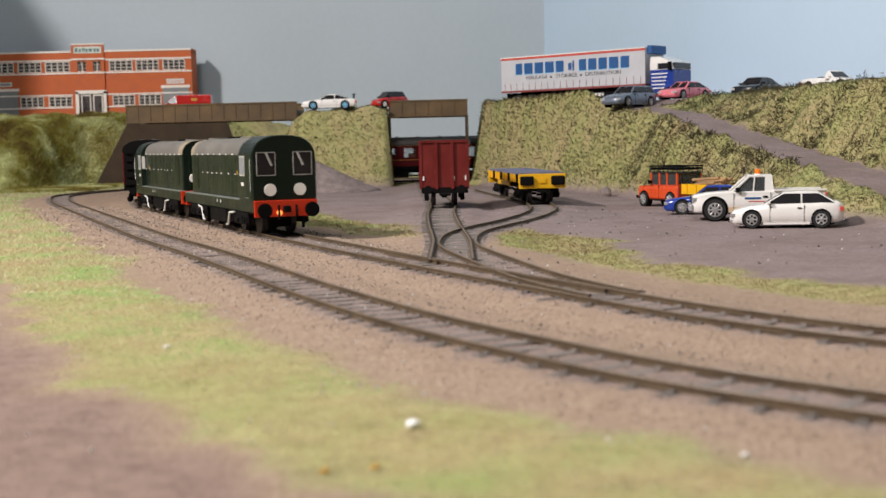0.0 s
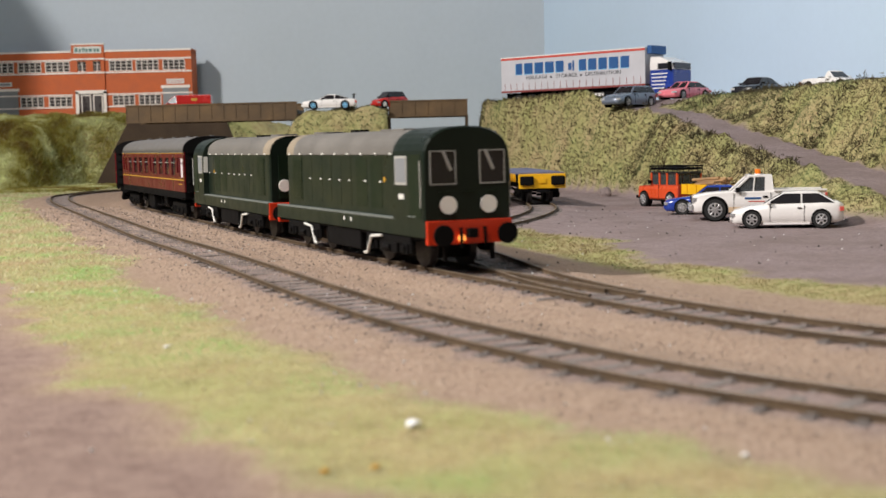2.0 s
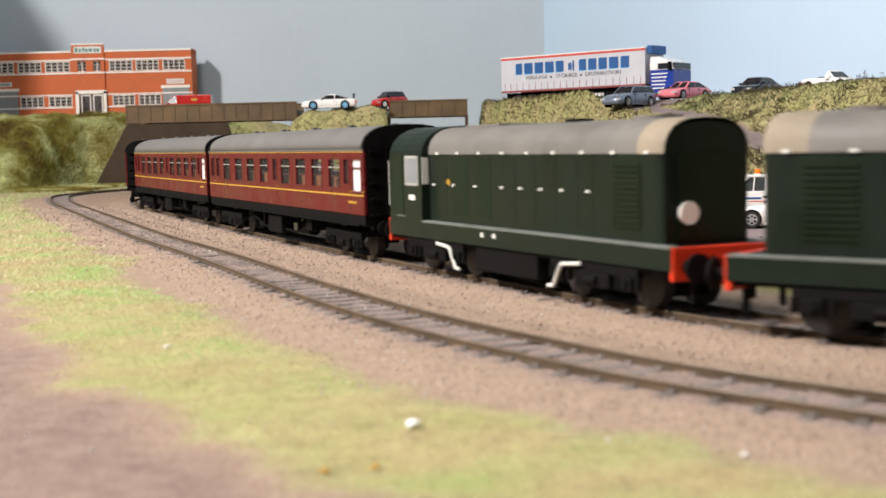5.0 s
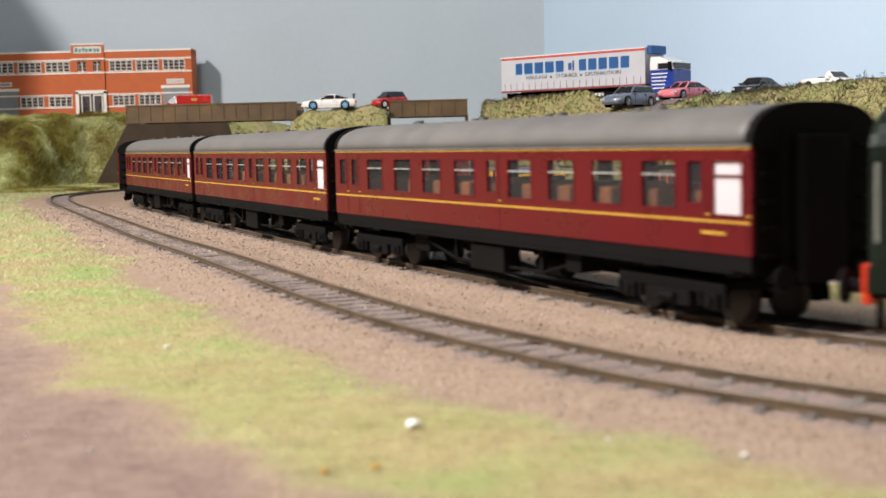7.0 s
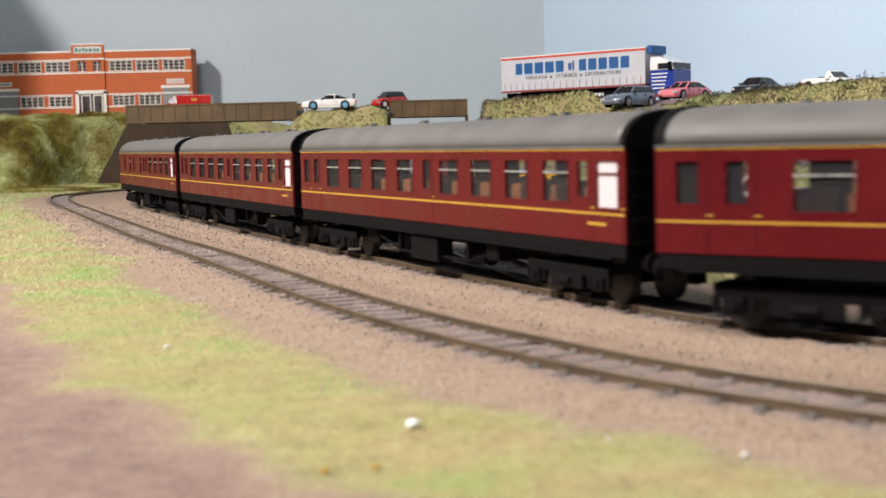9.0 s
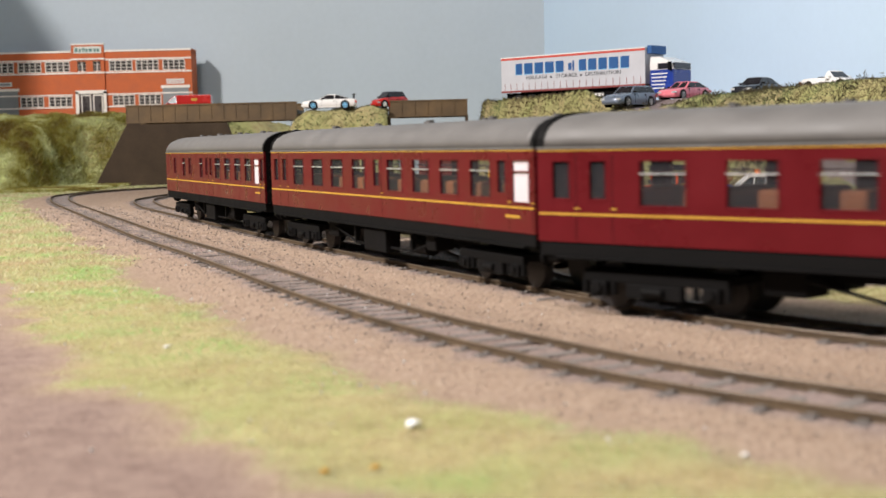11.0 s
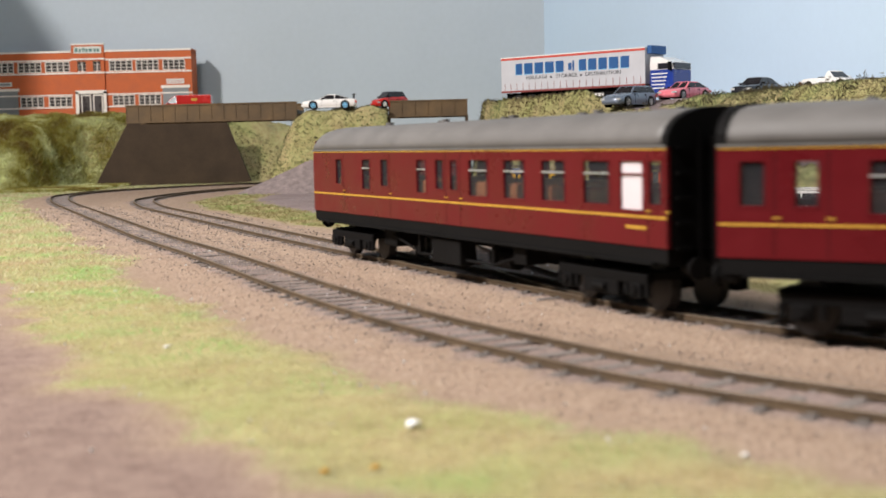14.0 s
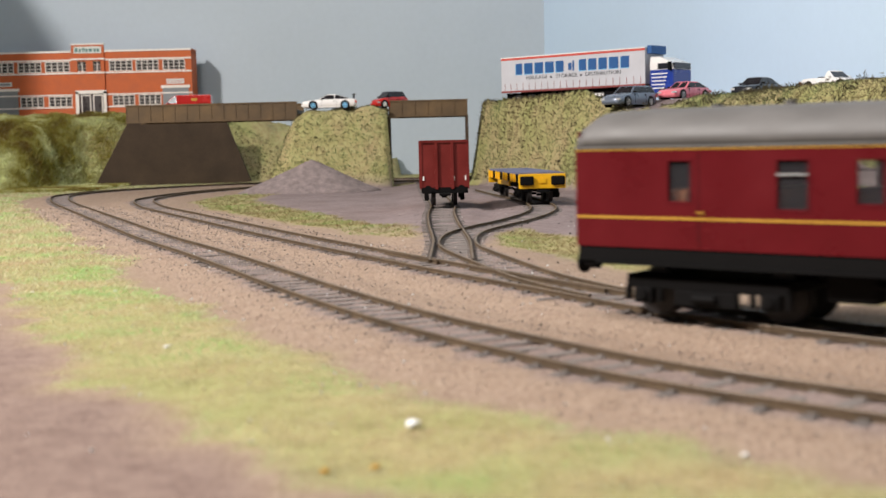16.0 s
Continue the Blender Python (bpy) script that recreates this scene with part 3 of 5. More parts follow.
    for sx in (-1, 1):
        part("body_end", boxed(*sorted((sx * L, sx * (L - 0.9))), -W + 0.9, W - 0.9, zb, zc + 4), "maroon" if (brake and sx < 0) else "black", t)
        if not (brake and sx < 0):
            corridor_end(t, sx * L, sx)
        else:
            part("end_panel", boxed(-L - 0.4, -L, -W + 2, W - 2, zb, zc), "maroon", t)
        buffers(t, sx * (L - 2), sx, 12.5, 11.4, 2.8)
        bogie(t, sx * 92, 34, 6.0, 15.6)
    bm = loft(B(), [roof_ring(-L + 0.2 if brake else -L, W, zc, 50.2, drop=1.6 if brake else 0.0), roof_ring(-L + 3, W, zc, 50.8)]
              + [roof_ring(x, W + 0.05, zc, 51.2) for x in (-L + 9, 0, L - 6)] + [roof_ring(L, W, zc, 51)])
    part("roof", bm, "coachroof", t, "weathered grey domed roof", smooth=True)
    for i in range(9):
        x = -100 + i * 25
        part("roof_vent", rod(B(), (x, 5 * (-1) ** i, 50.3), (x, 5 * (-1) ** i, 52.0), 1.5, 10), "coachroof", t)
    for sx in (-1, 1):
        rim = loft(B(), [roof_ring(sx * (L - 2.2), W + 0.25, zc, 51.4), roof_ring(sx * (L + 0.25), W + 0.2, zc, 51.2)])
        if not (brake and sx < 0):
            part("end_rim", rim, "black", t, "black roof end above the corridor connection")
        else:
            rim.free()
    part("centre_girder", boxed(-70, 70, -4, 4, 9.5, 13.2), "black", t)
    part("floor", boxed(-L + 1, L - 1, -W + 1, W - 1, 13, 17), "black", t)
    for i in range(-5, 6):
        x = i * 20.5 + 3
        part("seat", boxed(x - 3.4, x + 3.4, -16.4, 16.4, 17, 31.5, bevel=1.0), "seat", t)
    return t


LARGE, SMALL = 27.0, 28.5
STD = [(118.5, 10.5, 26.0, "white"), (106.5, 5.5, SMALL, "plain"), (92, 14, LARGE, "large"), (69, 14, LARGE, "large"), (46, 14, LARGE, "large"),
       (22.5, 14, LARGE, "large"), (5, 6, SMALL, "plain"), (-13.5, 14, LARGE, "large"), (-38, 14, LARGE, "large"), (-62, 14, LARGE, "large"),
       (-87, 14, LARGE, "large"), (-107, 5.5, SMALL, "plain"), (-119, 6, SMALL, "plain")]
BRK = [(122, 5.5, 27.5, "plain"), (111.5, 10.5, 26.0, "white"), (95, 13, LARGE, "large"), (72.5, 13, LARGE, "large"), (49.5, 13, LARGE, "large"),
       (26, 13, LARGE, "large"), (8.5, 5.5, SMALL, "plain"), (-2.5, 6, SMALL, "plain"), (-17, 8, LARGE, "large"), (-50, 6.5, SMALL, "plain"),
       (-68, 8, LARGE, "large"), (-97, 6.5, SMALL, "plain")]


def class20(label, lamps=2):
    """Bonnet diesel: the cab at +x, the bonnet towards -x."""
    t = thing("diesel_locomotive", label, "locomotive", group="locomotives of the train")
    F, R, H, C = 88.0, -88.0, 13.4, 16.4        # buffer beams, bonnet and cab half widths
    cab0, cab1 = 58.0, 86.5
    # bonnet shell with rounded nose
    def hood_ring(x, k=1.0, dz=0.0):
        h = H * k
        pts = [(x, -h, 17.0), (x, -h, 40.0)]
        for i in range(1, 12):
            a = math.pi * i / 12
            pts.append((x, -h * math.copysign(abs(math.cos(a)) ** 0.7, math.cos(a)), 40.0 + (8.9 - dz) * math.sin(a) ** 0.9))
        return pts + [(x, h, 40.0), (x, h, 17.0)]
    part("bonnet", loft(B(), [hood_ring(R + 8.2, 0.93, 1.2), hood_ring(R + 9.0, 0.98, 0.5), hood_ring(R + 11, 1.0), hood_ring(cab0, 1.0)]), "green", t)
    def cover(x0, x1, mat, grow=0.25, end=False):
        rows = []
        for x in ((x0, x0 + 1.2, x0 + 3, x1) if end else (x0, x1)):
            row = []
            k = 0.95 if end and x == x0 else 1.0
            for i in range(0, 13):
                a = math.pi * i / 12
                row.append((x, -(H + grow) * k * math.copysign(abs(math.cos(a)) ** 0.7, math.cos(a)), 40.0 + (8.9 + grow) * k ** 0.5 * math.sin(a) ** 0.9))
            rows.append(row)
        return part("roof", strip(B(), rows), mat, t, smooth=True)
    cover(R + 19, cab0, "roofgrey")
    cover(R + 8.0, R + 19, "roofbeige", end=True)
    part("exhaust_fan", rod(B(), (R + 29, 0, 48.4), (R + 29, 0, 49.8), 6.5, 22), "roofgrey", t)
    part("exhaust_pipe", boxed(-22, -16, -3, 3, 48, 50), "black", t)
    part("fan_ring", boxed(20, 44, -6, 6, 48.2, 49.5, bevel=0.4), "roofgrey", t)
    for sy in (-1, 1):
        for x0, x1 in ((R + 17, R + 31), (-48, -44), (-40, -30), (-28, -18), (-16, -6), (-4, 6), (12, 24), (28, 40), (44, 55)):
            y0, y1 = sorted((sy * H, sy * (H + 0.07)))
            d = part("engine_door", boxed(x0, x1, y0, y1, 20, 39), "green2" if x1 - x0 > 11 else "green", t)
            if x0 == R + 17:
                bm = B()
                for i in range(12):
                    z = 21 + i * 1.45
                    box(bm, x0 + 0.8, x1 - 0.8, *sorted((sy * (H + 0.14), sy * (H + 0.4))), z, z + 0.7)
                part("louvre", bm, "green2", d)
            else:
                part("door_catch", boxed(x1 - 2.5, x1 - 0.4, *sorted((sy * (H + 0.14), sy * (H + 0.4))), 29.6, 30.2), "handle", d)
        for i in range(9):
            x = R + 13 + i * 15.5
            part("lamp_iron", boxed(x, x + 2.0, *sorted((sy * (H + 0.2), sy * (H + 0.7))), 40.0, 40.7), "handle", t)
        part("running_board", boxed(R + 1, F - 29, *sorted((sy * (H - 0.5), sy * C)), 17.0, 17.6), "footplate", t, "pale grey footplate edge")
        part("valance", boxed(R + 0.6, F - 1, *sorted((sy * (C - 1.0), sy * (C - 0.1))), 11.6, 17.0), "green", t)
        for x in (4, 12):
            part("data_plate", boxed(x, x + 1.8, *sorted((sy * C, sy * (C + 0.12))), 14.4, 15.8), "handle", t)
        part("crest", box(boxed(41.2, 43.8, *sorted((sy * H, sy * (H + 0.18))), 30.4, 31.2), 42.0, 43.0, *sorted((sy * H, sy * (H + 0.2))), 29.8, 31.9), "gold", t)
        part("number_plate", boxed(cab0 + 5.5, cab0 + 10.5, *sorted((sy * C, sy * (C + 0.15))), 24.4, 26.2), "handle", t)
        part("cab_step", boxed(72, 79, *sorted((sy * C, sy * (C + 0.35))), 18.4, 18.8), "footplate", t)
        # bogie handrails and steps
        for x0, sg in ((-30, 1), (30, -1)):
            bm = rod(B(), (x0 - sg * 16, sy * 16.6, 10.6), (x0 - sg * 6, sy * 16.8, 9.8), 0.55, 6)
            rod(bm, (x0 - sg * 6, sy * 16.8, 9.8), (x0 - sg * 1.5, sy * 16.8, 3.4), 0.55, 6)
            rod(bm, (x0 - sg * 1.5, sy * 16.8, 3.4), (x0 + sg * 1.5, sy * 16.8, 3.2), 0.55, 6)
            part("sand_pipe", bm, "handle", t, "pale grey bent sand pipe")
        part("fuel_tank", boxed(-20, 20, *sorted((sy * 15.4, sy * 2)), 3.6, 12, bevel=0.8), "black", t)
    # cab
    def cab_ring(x, k=1.0, dz=0.0):
        pts = [(x, -C * k, 17.0), (x, -C * k, 38.4)]
        for i in range(1, 14):
            a = math.pi * i / 14
            pts.append((x, -C * k * math.copysign(abs(math.cos(a)) ** 0.75, math.cos(a)), 38.4 + (11.2 - dz) * math.sin(a) ** 0.9))
        return pts + [(x, C * k, 38.4), (x, C * k, 17.0)]
    part("cab", loft(B(), [cab_ring(cab0), cab_ring(cab1 - 1.2), cab_ring(cab1, 0.975, 0.5)]), "green", t)
    for sy in (-1, 1):
        y0, y1 = sorted((sy * C, sy * (C + 0.18)))
        w = part("cab_window", boxed(cab0 + 2.5, cab0 + 13.5, y0, y1, 29.4, 39.6, bevel=0.05), "frame_grey", t, "cab side window with pale frame")
        part("pane", boxed(cab0 + 3.4, cab0 + 12.6, *sorted((sy * (C + 0.1), sy * (C + 0.3))), 30.3, 38.8), "doorgrey", w)
        part("cab_door", boxed(cab0 + 15.5, cab1 - 2.5, y0, y1, 18, 40), "green2", t)
        part("grab_rail", rod(B(), (cab1 - 1.8, sy * (C + 0.6), 22), (cab1 - 1.8, sy * (C + 0.6), 38), 0.16, 6), "handle", t)
        # windscreens, proud frames with dark glass
        a, b = sorted((sy * 4.4, sy * 14.2))
        fr = B()
        for q in ((a, b, 29.6, 30.0), (a, b, 40.9, 41.3), (a, a + 0.4, 29.6, 41.3), (b - 0.4, b, 29.6, 41.3)):
            box(fr, cab1 - 0.2, cab1 + 0.45, *q)
        w = part("windscreen", fr, "frame_grey", t, "windscreen with pale frame")
        part("pane", boxed(cab1 - 0.1, cab1 + 0.2, a + 0.3, b - 0.3, 29.9, 41.0), "screen", w)
        part("sun_blind", rod(B(), (cab1 + 0.35, sy * 8.0 - 1.2, 41), (cab1 + 0.45, sy * 8.0 + 1.6, 34.5), 0.6, 6), "frame_grey", w)
        # rear cab lookouts beside the bonnet
        a, b = sorted((sy * (H + 0.4), sy * (C - 0.3)))
        part("lookout", boxed(cab0 - 0.3, cab0 + 0.1, a, b, 30, 39), "handle", t)
    for x, sx in ((F, 1), (R, -1)):
        bm = boxed(*sorted((x, x - sx * 1.6)), -C + 0.3, C - 0.3, 9.2, 17.4, bevel=0.3)
        bb = part("buffer_beam", bm, "red", t, "bright orange-red buffer beam")
        part("hose", rod(rod(B(), (x + sx * 1.0, -4, 15), (x + sx * 1.6, -4, 8), 0.6, 6), (x + sx * 1.0, 5, 15), (x + sx * 1.6, 5, 9), 0.6, 6), "black", bb)
        part("coupling_hook", boxed(*sorted((x, x + sx * 3)), -1.8, 1.8, 11.4, 14.6, bevel=0.5), "black", bb)
        buffers(t, x, sx, 12.6, 12.0, 3.7)
        for sy in (-1, 1):
            part("guard_iron", boxed(*sorted((x - sx * 1, x - sx * 2.5)), sy * 9 - 0.6, sy * 9 + 0.6, 3.4, 9.5), "black", t)
    part("tail_lamp", rod(B(), (F, 3.6 * -1, 11.2), (F + 1.3, -3.6, 11.2), 1.3, 10), "lampglow", t, "small glowing orange lamp")
    for y in ((-7.6, 7.6) if lamps == 2 else ()):
        part("disc", rod(B(), (cab1 + 0.1, y, 22.6), (cab1 + 0.9, y, 22.6), 3.1, 24), "disc", t, "round white headcode disc")
    part("disc", rod(B(), (R + 7.4, 6.4 if lamps == 0 else -6.4, 25.2), (R + 6.5, 6.4 if lamps == 0 else -6.4, 25.2), 2.9, 24), "disc", t, "round white headcode disc")
    for y in (-9, 0, 9):
        part("closed_disc", boxed(cab1, cab1 + 0.5, y - 2, y + 2, 26.6, 27.3), "green2", t)
    part("nose_door", boxed(R + 7.4, R + 8.3, -9, 9, 19, 40), "green2", t)
    part("chassis", boxed(R + 1, F - 1, -C + 1.2, C - 1.2, 10.5, 17.2), "black", t)
    # black block added for the dark shade under the locomotive
    part("underside_fill", boxed(-72, 72, -7, 7, 3.2, 10.6, bevel=0.6), "black", t)
    for x in (-50, 50):
        bogie(t, x, 34, 7.2, 15.8)
    return t


LOCO_LEAD = class20("dark green bonnet diesel locomotive running cab first with white discs")
LOCO_TRAIL = class20("dark green bonnet diesel locomotive coupled bonnet first to another", lamps=0)
COACH_A = coach("maroon passenger coach with gold lining and grey roof", STD)
COACHES = [COACH_A] + [copy_thing(COACH_A, Matrix()) for _ in range(2)]
COACHES.append(coach("maroon brake coach with guard's windows and gold lining", BRK, brake=True))


def open_wagon():
    t = thing("mineral_wagon", "dark red steel open wagon standing on the siding", "wagon", at(1.5, 935, 0, 91.0))
    L, W = 40.0, 16.5
    for sy in (-1, 1):
        s = part("side", boxed(-L, L, *sorted((sy * W, sy * (W - 1.2))), 13, 45, bevel=0.2), "wagon", t)
        for x in (-30, -12, 12, 30):
            part("stanchion", boxed(x - 1, x + 1, *sorted((sy * W, sy * (W + 0.9))), 13, 45), "wagon", s)
    for sx in (-1, 1):
        e = part("end", boxed(*sorted((sx * L, sx * (L - 1.2))), -W, W, 13, 45.5, bevel=0.2), "wagon", t)
        for y in (-5.5, 5.5):
            part("rib", boxed(*sorted((sx * L, sx * (L + 1.4))), y - 1.0, y + 1.0, 12, 44), "wagon", e)
        part("top_rail", boxed(*sorted((sx * L, sx * (L + 0.8))), -W, W, 43.8, 45.6), "wagon", e)
        part("corner_post", boxed(*sorted((sx * (L - 1), sx * (L + 0.5))), -W - 0.5, -W + 1.2, 12, 45.6), "wagon", e)
        part("corner_post", boxed(*sorted((sx * (L - 1), sx * (L + 0.5))), W - 1.2, W + 0.5, 12, 45.6), "wagon", e)
        for y in (-14.5, -6.5, 14.5):
            part("marking", boxed(*sorted((sx * (L + 0.5), sx * (L + 0.72))), y - 0.5, y + 0.5, 18, 21), "white", e)
        buffers(t, sx * L, sx, 11.8, 11.4, 2.9)
        part("headstock", boxed(*sorted((sx * (L - 0.5), sx * (L + 0.7))), -W + 0.5, W - 0.5, 9, 13.2), "black", t)
        w = wheelset(t, sx * 21, 6.2)
        part("coupling", boxed(*sorted((sx * L, sx * (L + 6))), -4, 4, 7.5, 9.2, bevel=0.4), "black", t)
    part("underframe", boxed(-L, L, -12, 12, 9.5, 13), "black", t)
    for sy in (-1, 1):
        for x in (-21, 21):
            part("axlebox", boxed(x - 4, x + 4, *sorted((sy * 11, sy * 14)), 3.5, 10, bevel=0.5), "black", t)
    part("load_floor", boxed(-L + 1, L - 1, -W + 1.2, W - 1.2, 13, 39), "heap", t, "grey mineral load")
    return t


def flat_wagon():
    t = thing("flat_wagon", "bright yellow flat wagon with slate-blue deck on the loop siding", "wagon", at(63, 992, 0, 95.2))
    L, W = 82.0, 16.0
    part("deck", boxed(-L, L, -W, W, 19.6, 21.2), "deckblue", t)
    n = 26
    bm = B()
    for i in range(n):
        x = -L + (i + 0.5) * 2 * L / n
        box(bm, x - 3.2, x + 3.2, -W + 0.4, W - 0.4, 21.1, 21.5)
    tagged(part("planking", bm, "deckblue", t), kind="stuff")
    for sy in (-1, 1):
        f = part("side_frame", boxed(-L, L, *sorted((sy * W, sy * (W - 1.6))), 14.5, 19.6), "yellow", t)
        for i in range(12):
            x = -75 + i * 13.6
            part("stake_pocket", boxed(x - 1.6, x + 1.6, *sorted((sy * W, sy * (W + 1.3))), 14.6, 20.4, bevel=0.3), "yellow" if i % 3 else "black", f)
        part("truss_plate", boxed(-30, 30, *sorted((sy * W, sy * (W - 1.2))), 11, 14.6), "yellow", f)
    for sx in (-1, 1):
        e = part("headstock", boxed(*sorted((sx * L, sx * (L + 1.6))), -W - 0.6, W + 0.6, 10.2, 20.6, bevel=0.4), "yellow", t, "yellow headstock with black buffer pads")
        for y in (-11, 11):
            part("buffer_pad", boxed(*sorted((sx * (L + 1.6), sx * (L + 3.6))), y - 4.8, y + 4.8, 12.6, 19, bevel=1.2), "black", e)
        part("plate", boxed(*sorted((sx * (L + 1.6), sx * (L + 2.2))), -2.5, 2.5, 14, 17.6), "yellow", e)
        part("coupling", boxed(*sorted((sx * L, sx * (L + 7))), -4, 4, 7.5, 9.5, bevel=0.4), "black", t)
        bogie(t, sx * 57, 24, 5.6, 13.5)
    part("underframe", boxed(-L, L, -9, 9, 9.5, 14.5), "black", t)
    return t


open_wagon()
flat_wagon()


# ---- road vehicles ----
def road_wheel(parent, x, y, r, w, rim="silver", spokes=6):
    sy = 1 if y > 0 else -1
    wh = part("wheel", rod(B(), (x, y - w / 2, r), (x, y + w / 2, r), r * 0.6, 18), rim, parent)
    bm = rod(B(), (x, y - w / 2 - 0.05, r), (x, y + w / 2 + 0.05, r), r, 24)
    part("tyre", bm, "rubber", wh)
    bm = rod(B(), (x, y + sy * w / 2, r), (x, y + sy * (w / 2 + 0.12), r), r * 0.68, 20)
    part("rim", bm, rim, wh)
    bm = B()
    for i in range(spokes):
        a = 2 * math.pi * i / spokes
        rod(bm, (x, y + sy * (w / 2 + 0.25), r), (x + r * 0.64 * math.cos(a), y + sy * (w / 2 + 0.2), r + r * 0.64 * math.sin(a)), r * 0.1, 5)
    rod(bm, (x, y + sy * w / 2, r), (x, y + sy * (w / 2 + 0.4), r), r * 0.2, 10)
    part("wheel_face", bm, rim, wh)
    bm = B()
    for i in range(spokes):
        a = 2 * math.pi * (i + 0.5) / spokes
        q = (x + r * 0.44 * math.cos(a), r + r * 0.44 * math.sin(a))
        rod(bm, (q[0], y + sy * w / 2, q[1]), (q[0], y + sy * (w / 2 + 0.2), q[1]), r * min(0.15, 0.9 / spokes), 7)
    part("rim_opening", bm, "black", wh)
    return wh


def body_section(x, w, z0, z1, top=0.86):
    """Rounded cross-section of a car's lower body."""
    h = z1 - z0
    half = [(0.90, 0.0), (0.985, 0.12), (1.0, 0.45), (0.985, 0.72), (0.93, 0.93), (top, 1.0), (top * 0.5, 1.03)]
    return [(x, w * a, z0 + h * b) for a, b in half] + [(x, -w * a, z0 + h * b) for a, b in reversed(half)]


def car(name, label, m, colour, L, W, stations, cabin, wheels, r, category="car", glazing=None, rim="silver", group="parked cars", spokes=6, glass_mat="screen", roof_mat=""):
    """stations: (x, half-width share, sill height, top height) from nose to tail along -x .. +x as shares of L;
    cabin: (x0 at belt, x0 at roof, x1 at roof, x1 at belt, belt height, roof height)."""
    t = thing(name, label, category, m, group)
    w = W / 2
    rings = [body_section(x * L, w * k, z0, z1) for x, k, z0, z1 in stations]
    part("body", loft(B(), rings), colour, t, smooth=True)
    a0, a1, b1, b0, zb, zr = cabin
    wb, wr = w * 0.88, w * 0.68

    def lip(x):
        """Height of the cabin's outline at x, as a share of the length."""
        return float(np.interp(x, [a0, a1, (a1 + b1) / 2, b1, b0], [zb - 0.2, zr - 0.15, zr + 0.25, zr - 0.1, zb - 0.2]))

    def flank(z):
        return wb + (wr - wb) * (z - zb) / (zr - zb)

    xs = sorted({*np.linspace(a0, a1, 4), *np.linspace(a1, b1, 6), *np.linspace(b1, b0, 4)})
    rings = []
    for x in xs:
        h, k = lip(x), flank(lip(x) - 0.5)
        rings.append([(x * L, -wb * 1.02, zb - 1.0), (x * L, -k, h - 0.5), (x * L, -k * 0.88, h), (x * L, 0, h + 0.3), (x * L, k * 0.88, h), (x * L, k, h - 0.5), (x * L, wb * 1.02, zb - 1.0)])
    part("cabin", loft(B(), rings), roof_mat or colour, t)
    lo, hi = zb + 0.35, zr - 1.0

    def sheet(corners, d):
        d = Vector(d)
        return loft(B(), [[Vector(c) + d * q for c in corners] for q in (-0.1, 0.16)])

    def edge(x0, x1, z):
        return (x0 + (x1 - x0) * (z - zb) / (zr - zb)) * L

    for x0, x1, k, nm in ((a0, a1, -1, "windscreen"), (b0, b1, 1, "rear_window")):
        if abs(x1 - x0) > 0.02:
            part(nm, sheet([(edge(x0, x1, z), sy * flank(z) * 0.84, z - 0.1) for z, sy in ((lo, -1), (lo, 1), (hi + 0.4, 1), (hi + 0.4, -1))], (k * 1.0, 0, 0.6)), glass_mat, t)
    cuts = [None, *(glazing or []), None]
    for sy in (-1, 1):
        for q0, q1 in zip(cuts, cuts[1:]):
            def xs_at(z):
                return (edge(a0, a1, z) + 1.3 if q0 is None else q0 * L + 0.45, edge(b0, b1, z) - 1.5 if q1 is None else q1 * L - 0.45)
            if xs_at(hi)[1] - xs_at(hi)[0] > 1.0:
                part("side_window", sheet([(xs_at(z)[i], sy * (flank(z) + 0.05), z) for z, i in ((lo, 0), (lo, 1), (hi, 1), (hi, 0))], (0, sy, 0.2)), glass_mat, t)
        part("mirror", boxed((a0 + 0.05) * L - 0.7, (a0 + 0.05) * L + 0.9, *sorted((sy * wb * 0.98, sy * (w + 1.4))), zb + 0.2, zb + 1.6, bevel=0.25), "black" if colour != "bodywhite" else colour, t)
        part("sill", boxed(wheels[0] * L + r * 1.3, wheels[1] * L - r * 1.3, *sorted((sy * (w * 0.9), sy * (w * 0.995))), stations[2][2] - 0.3, stations[2][2] + 0.7), colour, t)
        part("door_seam", boxed((a0 + 0.06) * L, (a0 + 0.06) * L + 0.18, *sorted((sy * w * 0.9, sy * (w + 0.06))), stations[2][2] + 1.2, zb - 0.6), "black", t)
        part("door_seam", boxed((a0 + b0) / 2 * L + 1.5, (a0 + b0) / 2 * L + 1.68, *sorted((sy * w * 0.9, sy * (w + 0.06))), stations[2][2] + 1.2, zb - 0.6), "black", t)
        part("door_handle", boxed((a0 + b0) / 2 * L - 1.6, (a0 + b0) / 2 * L + 0.2, *sorted((sy * w * 0.97, sy * (w + 0.2))), zb - 2.2, zb - 1.7), "black", t)
        xf, xr = stations[0][0] * L, stations[-1][0] * L
        part("headlight", boxed(xf - 0.1, xf + 2.2, *sorted((sy * w * 0.5, sy * w * 0.88)), stations[1][3] - 3.0, stations[1][3] - 1.2, bevel=0.3), "silver", t)
        part("tail_light", boxed(xr - 1.8, xr + 0.15, *sorted((sy * w * 0.6, sy * w * 0.97)), stations[-1][3] - 3.2, stations[-1][3] - 1.0, bevel=0.2), "signred", t)
        for wx in wheels:
            bm = rod(B(), (wx * L, sy * (w - 3.5), r + 0.3), (wx * L, sy * (w + 0.05), r + 0.3), r * 1.17, 24)
            part("wheel_arch", bm, "black", t)
            road_wheel(t, wx * L, sy * (w - 1.2), r, 2.8, rim, spokes)
